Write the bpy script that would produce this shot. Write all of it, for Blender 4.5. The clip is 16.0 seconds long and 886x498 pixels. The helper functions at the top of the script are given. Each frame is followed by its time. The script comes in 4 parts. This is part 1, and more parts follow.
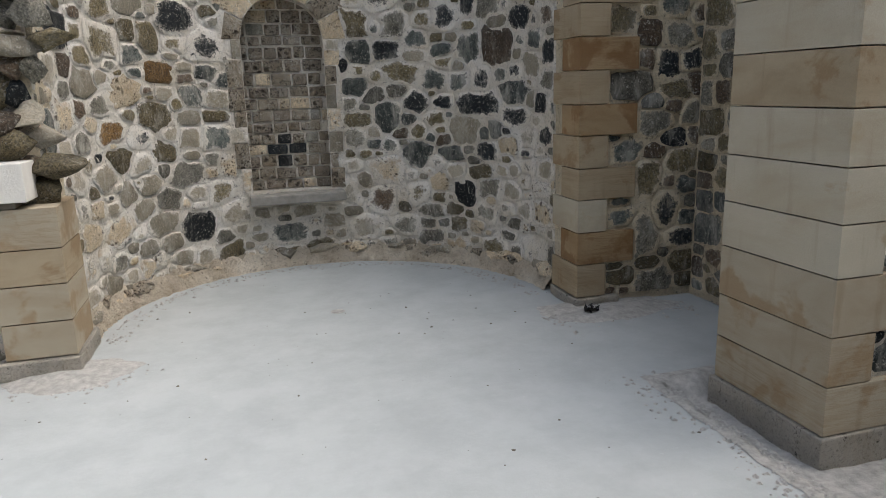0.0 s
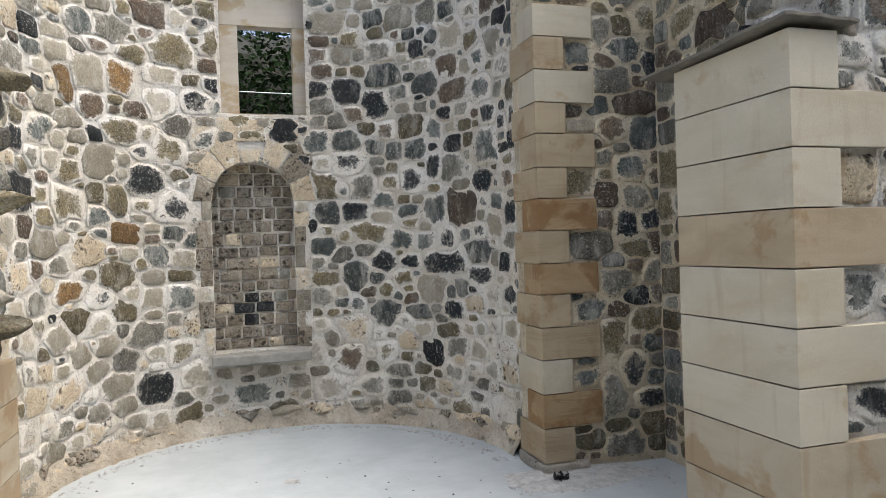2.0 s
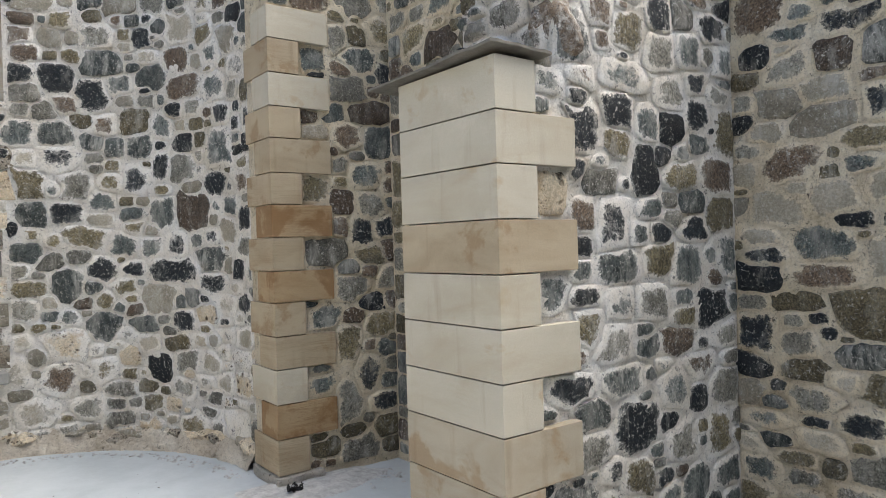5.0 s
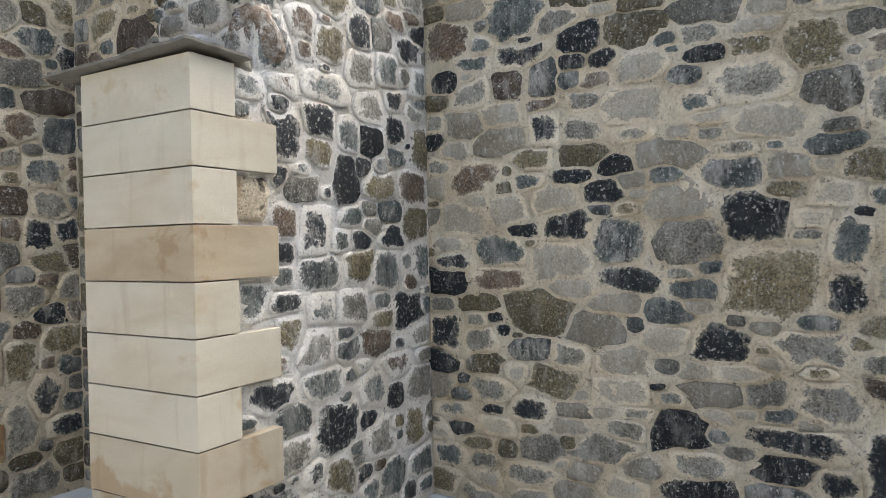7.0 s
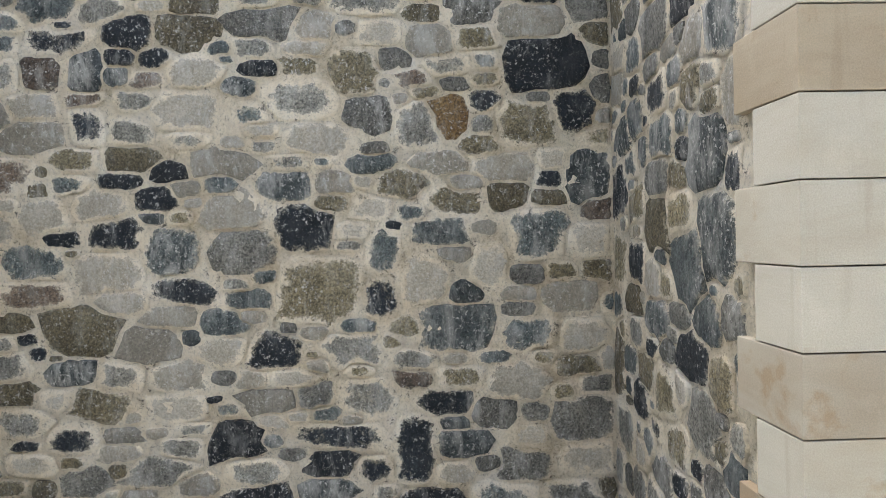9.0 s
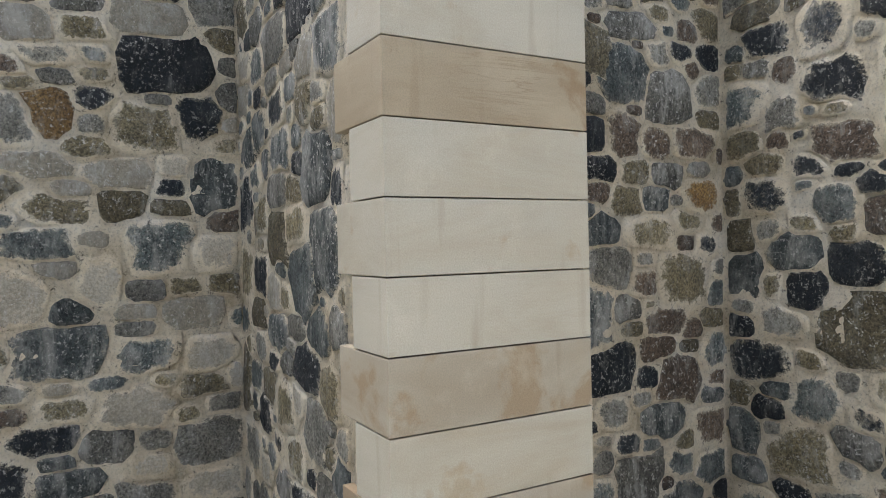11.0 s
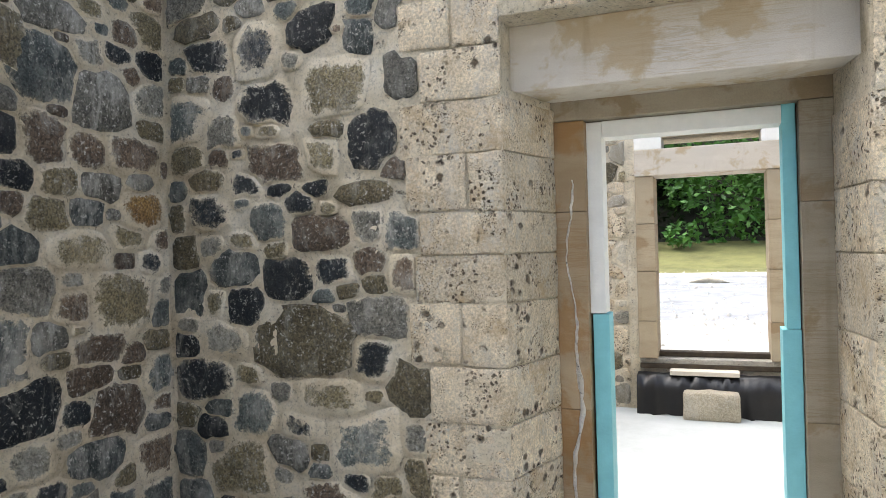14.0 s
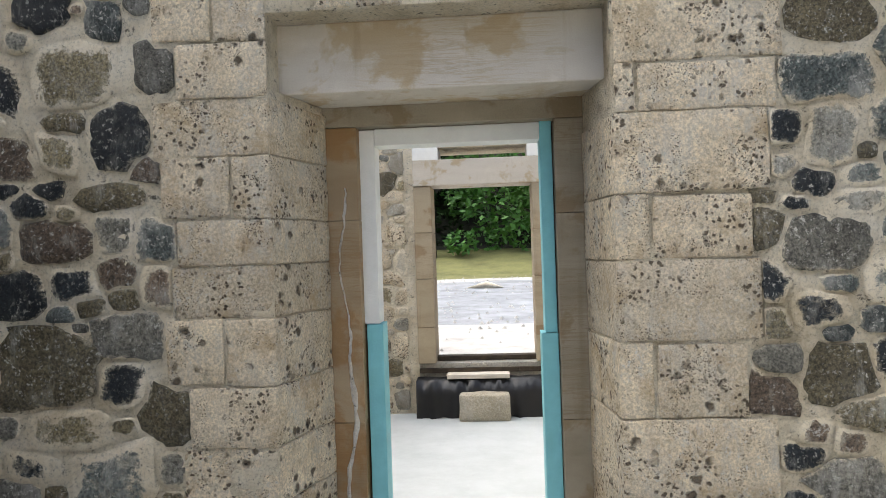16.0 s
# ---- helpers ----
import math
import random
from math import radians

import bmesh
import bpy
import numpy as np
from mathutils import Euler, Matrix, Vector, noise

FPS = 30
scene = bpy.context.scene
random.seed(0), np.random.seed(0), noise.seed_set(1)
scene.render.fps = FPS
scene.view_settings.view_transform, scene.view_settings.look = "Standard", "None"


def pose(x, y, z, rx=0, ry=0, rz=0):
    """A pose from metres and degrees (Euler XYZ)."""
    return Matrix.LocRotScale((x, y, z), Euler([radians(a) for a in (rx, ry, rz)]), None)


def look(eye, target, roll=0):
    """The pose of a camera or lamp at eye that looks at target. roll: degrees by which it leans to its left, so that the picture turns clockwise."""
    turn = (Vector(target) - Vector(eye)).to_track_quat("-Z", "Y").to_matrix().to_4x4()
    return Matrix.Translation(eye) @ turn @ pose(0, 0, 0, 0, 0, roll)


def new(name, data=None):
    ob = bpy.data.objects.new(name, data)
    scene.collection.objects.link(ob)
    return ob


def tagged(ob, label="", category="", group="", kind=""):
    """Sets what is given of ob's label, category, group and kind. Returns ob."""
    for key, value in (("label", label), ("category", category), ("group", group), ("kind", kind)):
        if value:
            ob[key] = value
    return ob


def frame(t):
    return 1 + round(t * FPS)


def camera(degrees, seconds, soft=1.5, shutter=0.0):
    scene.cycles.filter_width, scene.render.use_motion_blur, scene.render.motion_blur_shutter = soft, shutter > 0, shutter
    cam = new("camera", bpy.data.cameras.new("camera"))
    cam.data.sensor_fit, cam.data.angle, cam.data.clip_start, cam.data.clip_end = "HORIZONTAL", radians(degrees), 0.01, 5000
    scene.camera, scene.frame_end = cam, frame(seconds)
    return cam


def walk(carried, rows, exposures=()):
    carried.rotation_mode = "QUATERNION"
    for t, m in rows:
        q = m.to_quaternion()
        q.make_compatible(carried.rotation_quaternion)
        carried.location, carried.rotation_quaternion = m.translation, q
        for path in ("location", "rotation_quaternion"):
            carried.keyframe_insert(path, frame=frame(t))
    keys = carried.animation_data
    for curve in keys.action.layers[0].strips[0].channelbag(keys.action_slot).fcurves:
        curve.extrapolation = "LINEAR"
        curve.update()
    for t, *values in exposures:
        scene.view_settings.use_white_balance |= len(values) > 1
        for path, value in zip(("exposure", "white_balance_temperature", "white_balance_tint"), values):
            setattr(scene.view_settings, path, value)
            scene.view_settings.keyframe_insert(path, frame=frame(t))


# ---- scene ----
cam = camera(64.8, 16.0, 0.7)
PATH = [
    (0, (-0.074, -0.04, 1.506), (0.455, 1.836, 1.058), -1.7),
    (0.5, (-0.027, -0.026, 1.508), (0.507, 1.869, 1.156), -1.8),
    (1, (0.041, -0.012, 1.511), (0.582, 1.903, 1.318), -1.8),
    (1.5, (0.107, -0.002, 1.514), (0.654, 1.921, 1.461), -1.9),
    (2, (0.143, -0.006, 1.517), (0.723, 1.908, 1.507), -1.8),
    (2.5, (0.201, 0.002, 1.519), (0.853, 1.893, 1.507), -1.8),
    (3, (0.252, 0.002, 1.52), (0.997, 1.858, 1.506), -1.8),
    (5.5, (0.268, -0.043, 1.521), (1.603, 1.447, 1.506), -1.5),
    (6, (0.274, -0.064, 1.524), (1.744, 1.292, 1.508), -1.4),
    (6.5, (0.283, -0.095, 1.525), (1.877, 1.113, 1.509), -1.4),
    (7, (0.289, -0.111, 1.52), (2.015, 0.9, 1.504), -1.2),
    (7.5, (0.317, -0.14, 1.521), (2.171, 0.61, 1.504), -1.2),
    (8, (0.325, -0.173, 1.516), (2.27, 0.291, 1.503), -1.1),
    (8.5, (0.342, -0.225, 1.555), (2.334, -0.046, 1.523), -1.2),
    (9, (0.358, -0.269, 1.549), (2.356, -0.349, 1.52), -1.2),
    (9.2, (0.362, -0.266, 1.543), (2.352, -0.459, 1.517), -1.2),
    (11.3, (0.352, -0.478, 1.548), (2.019, -1.583, 1.535), -1.2),
    (11.5, (0.344, -0.51, 1.552), (1.958, -1.691, 1.538), -1.2),
    (12, (0.319, -0.564, 1.551), (1.787, -1.922, 1.539), -1.2),
    (12.5, (0.294, -0.606, 1.551), (1.598, -2.122, 1.543), -1.3),
    (13, (0.271, -0.662, 1.553), (1.392, -2.318, 1.546), -1.4),
    (13.5, (0.254, -0.712, 1.549), (1.172, -2.489, 1.545), -1.5),
    (14, (0.244, -0.753, 1.547), (0.972, -2.615, 1.546), -1.6),
    (14.5, (0.237, -0.783, 1.552), (0.779, -2.708, 1.551), -1.6),
    (15, (0.226, -0.815, 1.55), (0.603, -2.779, 1.551), -1.7),
    (15.5, (0.216, -0.845, 1.542), (0.518, -2.822, 1.549), -2.1),
    (16, (0.198, -0.865, 1.553), (0.34, -2.86, 1.556), -1.9),
]
walk(cam, [(t, look(eye, target, roll)) for t, eye, target, roll in PATH],
     [(0, 0.6), (0.5, 0.65), (1, 1.0), (2, 1.35), (3, 1.5), (5.5, 1.78), (8.5, 2.2), (9, 2.28), (11.5, 1.9), (12.5, 2.08), (14, 1.9), (16, 1.45)])

# the stones that stand out, wall by wall: along the wall, up, width, height, kind
KEY_APSE = [
    (3.81, 1.69, 0.27, 0.15, "ochre"),
    (4.3, 1.27, 0.33, 0.16, "ochre"),
    (4.03, 1.82, 0.2, 0.17, "slate_blue"),
    (3.8, 2.47, 0.34, 0.2, "olive"),
    (3.53, 1.51, 0.19, 0.18, "slate_blue"),
    (4.29, 1.89, 0.33, 0.24, "olive"),
    (2.08, 1.83, 0.22, 0.22, "slate_blue"),
    (1.9, 2.45, 0.25, 0.22, "slate_blue"),
    (1.63, 2.75, 0.24, 0.29, "basalt"),
    (1.3, 2.09, 0.25, 0.24, "basalt"),
    (1.07, 2.19, 0.17, 0.23, "basalt"),
    (0.51, 2.02, 0.25, 0.17, "basalt"),
    (1.06, 1.83, 0.2, 0.28, "slate_blue"),
    (0.95, 1.57, 0.18, 0.23, "basalt"),
    (0.95, 1.38, 0.48, 0.19, "basalt"),
    (0.58, 1.27, 0.27, 0.18, "basalt"),
    (1.53, 2.52, 0.21, 0.19, "brown"),
    (1.13, 0.62, 0.2, 0.22, "basalt"),
    (1.92, 0.55, 0.26, 0.25, "brown"),
    (3.58, 0.45, 0.29, 0.23, "basalt"),
] + [
    (2.77, 0.28, 0.39, 0.2, "slate_blue"),
    (1.84, 1.28, 0.23, 0.25, "slate_blue"),
    (2.13, 1.54, 0.25, 0.15, "slate_blue"),
    (1.88, 2.91, 0.23, 0.22, "basalt"),
    (2.08, 3.09, 0.2, 0.15, "brown"),
    (3.17, 2.77, 0.24, 0.21, "basalt"),
    (4.83, 2.78, 0.36, 0.18, "grey"),
    (3.8, 2.88, 0.24, 0.26, "ochre"),
    (4.29, 2.74, 0.16, 0.24, "ochre"),
    (1.26, 2.35, 0.25, 0.19, "slate_blue"),
    (1.9, 2.27, 0.3, 0.25, "basalt"),
]
KEY_P1 = [
    (0.29, 2.76, 0.21, 0.15, "slate_blue"),
    (0.32, 2.27, 0.21, 0.15, "pale"),
    (0.34, 1.04, 0.28, 0.19, "slate_blue"),
    (0.66, 1.62, 0.18, 0.23, "basalt"),
    (0.5, 0.86, 0.26, 0.31, "olive"),
    (0.67, 0.63, 0.22, 0.31, "basalt"),
    (0.51, 0.47, 0.26, 0.31, "grey"),
    (0.32, 0.61, 0.25, 0.15, "slate_blue"),
]
KEY_P2 = [
    (0.29, 1.73, 0.2, 0.19, "tufa"),
    (0.79, 2.3, 0.35, 0.14, "slate_blue"),
    (0.69, 1.59, 0.25, 0.25, "basalt"),
    (0.48, 1.26, 0.23, 0.1, "basalt"),
    (0.86, 0.62, 0.32, 0.25, "basalt"),
    (0.95, 1.85, 0.19, 0.26, "basalt"),
    (0.73, 1.98, 0.21, 0.14, "olive"),
    (0.98, 2.08, 0.19, 0.18, "slate_blue"),
    (1.4, 2.16, 0.23, 0.16, "basalt"),
    (1.33, 2.48, 0.22, 0.22, "slate_blue"),
    (0.84, 2.51, 0.27, 0.2, "olive"),
    (1.53, 0.47, 0.24, 0.26, "olive"),
    (0.4, 0.86, 0.33, 0.15, "basalt"),
    (1.05, 1.41, 0.3, 0.18, "olive"),
    (0.97, 1.21, 0.29, 0.18, "grey"),
    (1.26, 1.37, 0.32, 0.22, "slate_blue"),
    (0.62, 1.79, 0.24, 0.13, "grey"),
    (1.56, 1.85, 0.31, 0.2, "brown"),
]
KEY_E = [
    (0.78, 2.15, 0.15, 0.21, "basalt"),
    (3.07, 2.42, 0.45, 0.28, "basalt"),
    (1.83, 1.61, 0.28, 0.22, "basalt"),
    (1.97, 0.56, 0.51, 0.13, "basalt"),
    (2.37, 0.48, 0.2, 0.38, "basalt"),
    (2.21, 1.25, 0.17, 0.2, "basalt"),
    (0.13, 0.99, 0.25, 0.24, "basalt"),
    (1.1, 1.77, 0.21, 0.13, "basalt"),
    (2.23, 1.5, 0.17, 0.22, "slate_blue"),
    (3.21, 2.2, 0.22, 0.22, "basalt"),
    (3.27, 1.85, 0.24, 0.25, "slate_blue"),
    (0.78, 2.41, 0.14, 0.21, "slate_blue"),
    (0.99, 2.6, 0.24, 0.17, "basalt"),
    (0.16, 2.47, 0.19, 0.12, "basalt"),
    (2.96, 1.06, 0.33, 0.17, "slate_blue"),
    (1.89, 1.31, 0.44, 0.33, "olive"),
    (2.44, 1.34, 0.25, 0.24, "pale"),
    (2.77, 1.4, 0.18, 0.23, "pale"),
    (3.18, 1.25, 0.3, 0.17, "pale"),
    (2.57, 2.16, 0.25, 0.23, "ochre"),
] + [
    (2.09, 2.39, 0.24, 0.21, "olive"),
    (1.16, 1.52, 0.26, 0.21, "slate_blue"),
    (0.51, 1.47, 0.31, 0.17, "slate_blue"),
    (1.53, 1.51, 0.34, 0.23, "grey"),
    (2.44, 2.12, 0.23, 0.25, "grey"),
    (3.02, 1.57, 0.3, 0.28, "slate_blue"),
    (0.55, 2.41, 0.19, 0.16, "brown"),
    (0.2, 2.72, 0.28, 0.21, "brown"),
    (1.23, 1.31, 0.33, 0.13, "basalt"),
    (2.16, 0.75, 0.26, 0.2, "grey"),
    (2.78, 0.66, 0.25, 0.14, "grey"),
    (0.8, 0.75, 0.31, 0.16, "olive"),
    (1.18, 0.73, 0.33, 0.16, "pale"),
    (2.53, 1.59, 0.31, 0.14, "slate_blue"),
]
KEY_C = [
    (1.06, 2.35, 0.36, 0.28, "slate_blue"),
    (1.06, 2.05, 0.21, 0.23, "brown"),
    (0.89, 1.89, 0.22, 0.14, "basalt"),
    (1.53, 2.03, 0.31, 0.17, "brown"),
    (1.58, 1.77, 0.24, 0.2, "ochre"),
    (1.44, 1.35, 0.4, 0.28, "olive"),
    (0.82, 1.19, 0.31, 0.33, "slate_blue"),
    (1.27, 0.65, 0.3, 0.16, "slate_blue"),
    (1.12, 2.58, 0.37, 0.13, "grey"),
    (1.22, 1.58, 0.33, 0.16, "olive"),
    (0.71, 1.81, 0.15, 0.2, "olive"),
    (1.61, 1.52, 0.16, 0.12, "basalt"),
]
KEY_S = [
    (0.56, 2.51, 0.24, 0.28, "basalt"),
    (0.86, 2.58, 0.21, 0.2, "basalt"),
    (1.15, 2.05, 0.22, 0.26, "basalt"),
    (0.6, 2.26, 0.27, 0.22, "basalt"),
    (0.98, 2.29, 0.34, 0.29, "olive"),
    (0.71, 1.43, 0.28, 0.19, "basalt"),
    (0.4, 1.47, 0.28, 0.17, "slate_blue"),
    (0.65, 1.97, 0.37, 0.19, "brown"),
    (0.89, 1.63, 0.29, 0.15, "brown"),
    (1.31, 1.62, 0.19, 0.18, "slate_blue"),
    (1.12, 1.81, 0.3, 0.09, "olive"),
    (0.46, 1.29, 0.21, 0.21, "basalt"),
    (0.76, 1.12, 0.58, 0.33, "olive"),
    (1.18, 1.25, 0.35, 0.2, "grey"),
    (1.15, 1.06, 0.22, 0.2, "basalt"),
    (0.92, 0.88, 0.37, 0.2, "olive"),
    (1.08, 0.68, 0.39, 0.27, "slate_blue"),
    (0.2, 0.93, 0.35, 0.21, "basalt"),
    (0.6, 1.69, 0.18, 0.18, "slate_blue"),
    (0.48, 1.88, 0.18, 0.13, "basalt"),
] + [
    (1.33, 2.32, 0.16, 0.19, "grey"),
    (1.11, 2.51, 0.14, 0.17, "slate_blue"),
    (0.12, 1.36, 0.23, 0.24, "slate_blue"),
    (3.91, 2.37, 0.34, 0.17, "olive"),
    (3.89, 2.15, 0.36, 0.17, "slate_blue"),
    (3.9, 1.93, 0.18, 0.27, "grey"),
    (3.83, 1.76, 0.16, 0.1, "basalt"),
    (3.88, 1.53, 0.3, 0.19, "grey"),
    (3.9, 1.05, 0.24, 0.21, "olive"),
    (3.74, 0.74, 0.22, 0.1, "basalt"),
    (3.83, 1.29, 0.2, 0.13, "basalt"),
]

# ---- sky and light ----
world = bpy.data.worlds.new("overcast_sky")
scene.world = world
world.use_nodes = True
wn = world.node_tree
sky = wn.nodes.new("ShaderNodeTexSky")
sky.sky_type = "NISHITA"
sky.sun_disc = False
sky.sun_elevation, sky.sun_rotation = radians(64), radians(104)
sky.air_density, sky.dust_density, sky.ozone_density = 1.0, 6.0, 1.0
wn.links.new(sky.outputs[0], wn.nodes["Background"].inputs[0])
wn.nodes["Background"].inputs[1].default_value = 0.12
sun = new("sun", bpy.data.lights.new("sun", "SUN"))
sun.data.energy, sun.data.angle, sun.data.color = 1.5, radians(80), (0.935, 0.985, 1.0)
sun.matrix_world = look((2.8, -0.7, 6.0), (0, 0, 0))


# ---- materials ----
def shader(name, rough=0.9, metal=0.0):
    m = bpy.data.materials.new(name)
    m.use_nodes = True
    b = m.node_tree.nodes["Principled BSDF"]
    b.inputs["Roughness"].default_value, b.inputs["Metallic"].default_value = rough, metal
    b.inputs["Specular IOR Level"].default_value = 0.35
    return m, m.node_tree, b


def place(nt, spread=0.0, stretch=(1, 1, 1), island=False):
    """World position, shifted piece by piece and stretched."""
    g = nt.nodes.new("ShaderNodeNewGeometry")
    out = g.outputs["Position"]
    if spread:
        rnd = g.outputs["Random Per Island"] if island else nt.nodes.new("ShaderNodeObjectInfo").outputs["Random"]
        k = nt.nodes.new("ShaderNodeMath")
        k.operation = "MULTIPLY"
        k.inputs[1].default_value = spread
        nt.links.new(rnd, k.inputs[0])
        a = nt.nodes.new("ShaderNodeVectorMath")
        a.operation = "ADD"
        nt.links.new(out, a.inputs[0])
        nt.links.new(k.outputs[0], a.inputs[1])
        out = a.outputs[0]
    s = nt.nodes.new("ShaderNodeVectorMath")
    s.operation = "MULTIPLY"
    s.inputs[1].default_value = stretch
    nt.links.new(out, s.inputs[0])
    return s.outputs[0]


def grain(nt, vec, scale, detail=5.0, rough=0.6, warp=0.0):
    n = nt.nodes.new("ShaderNodeTexNoise")
    n.inputs["Scale"].default_value, n.inputs["Detail"].default_value = scale, detail
    n.inputs["Roughness"].default_value, n.inputs["Distortion"].default_value = rough, warp
    nt.links.new(vec, n.inputs["Vector"])
    return n.outputs["Fac"]


def ramp(nt, fac, stops):
    r = nt.nodes.new("ShaderNodeValToRGB")
    e = r.color_ramp.elements
    while len(e) < len(stops):
        e.new(0.5)
    for el, (p, c) in zip(e, stops):
        el.position = p
        el.color = (*c, 1) if not isinstance(c, (int, float)) else (c, c, c, 1)
    nt.links.new(fac, r.inputs[0])
    return r.outputs[0]


def mix(nt, fac, a, b, how="MIX"):
    m = nt.nodes.new("ShaderNodeMix")
    m.data_type, m.blend_type = "RGBA", how
    for sock, v in ((m.inputs[0], fac), (m.inputs[6], a), (m.inputs[7], b)):
        if isinstance(v, (int, float)):
            sock.default_value = v
        elif isinstance(v, tuple):
            sock.default_value = (*v, 1)
        else:
            nt.links.new(v, sock)
    return m.outputs[2]


def bump(nt, b, fac, dist, strength=1.0, before=None):
    k = nt.nodes.new("ShaderNodeBump")
    k.inputs["Strength"].default_value, k.inputs["Distance"].default_value = strength, dist
    nt.links.new(fac, k.inputs["Height"])
    if before is not None:
        nt.links.new(before, k.inputs["Normal"])
    nt.links.new(k.outputs[0], b.inputs["Normal"])
    return k.outputs[0]


LIME_TONES = ((0.66, 0.60, 0.49), (0.84, 0.79, 0.70), (0.90, 0.87, 0.81))
TAN_TONES = ((0.54, 0.445, 0.295), (0.74, 0.645, 0.475), (0.84, 0.765, 0.62))


def mortar_colour(nt, tones):
    p = place(nt)
    col = ramp(nt, grain(nt, p, 2.6, 8.0, 0.75), [(0.34, tones[0]), (0.48, tones[1]), (0.64, tones[2])])
    # grit and pocks: shade of crumbs and pits is multiplied into the colour
    grit = ramp(nt, grain(nt, p, 75.0, 5.0, 0.8), [(0.36, 0.3), (0.47, 1.0), (0.62, 1.15)])
    col = mix(nt, 0.45, col, grit, "MULTIPLY")
    pock_shade = ramp(nt, grain(nt, p, 24.0, 6.0, 0.8, 0.4), [(0.35, 0.05), (0.39, 0.7), (0.43, 1.0)])
    col = mix(nt, 0.85, col, pock_shade, "MULTIPLY")
    stain = ramp(nt, grain(nt, place(nt, 0, (1, 1, 0.3)), 3.1, 6.0, 0.7), [(0.54, 0.0), (0.76, 0.4)])
    return mix(nt, stain, col, (0.38, 0.30, 0.19))


def mortar_material(name, tones):
    m, nt, b = shader(name, 0.95)
    p = place(nt)
    nt.links.new(mortar_colour(nt, tones), b.inputs["Base Color"])
    k = bump(nt, b, grain(nt, p, 14.0, 8.0, 0.72), 0.05, 1.0)
    bump(nt, b, grain(nt, p, 60.0, 6.0, 0.75), 0.016, 1.0, k)
    return m


MORTAR = mortar_material("lime_mortar", LIME_TONES)
MORTAR_TAN = mortar_material("tan_mortar", TAN_TONES)

LIME = (0.66, 0.63, 0.56)


def times(nt, a, k):
    m = nt.nodes.new("ShaderNodeMath")
    m.operation = "MULTIPLY"
    for sock, v in zip(m.inputs, (a, k)):
        if isinstance(v, (int, float)):
            sock.default_value = v
        else:
            nt.links.new(v, sock)
    return m.outputs[0]


def plus(nt, a, k):
    m = nt.nodes.new("ShaderNodeMath")
    nt.links.new(a, m.inputs[0])
    if isinstance(k, (int, float)):
        m.inputs[1].default_value = k
    else:
        nt.links.new(k, m.inputs[1])
    return m.outputs[0]


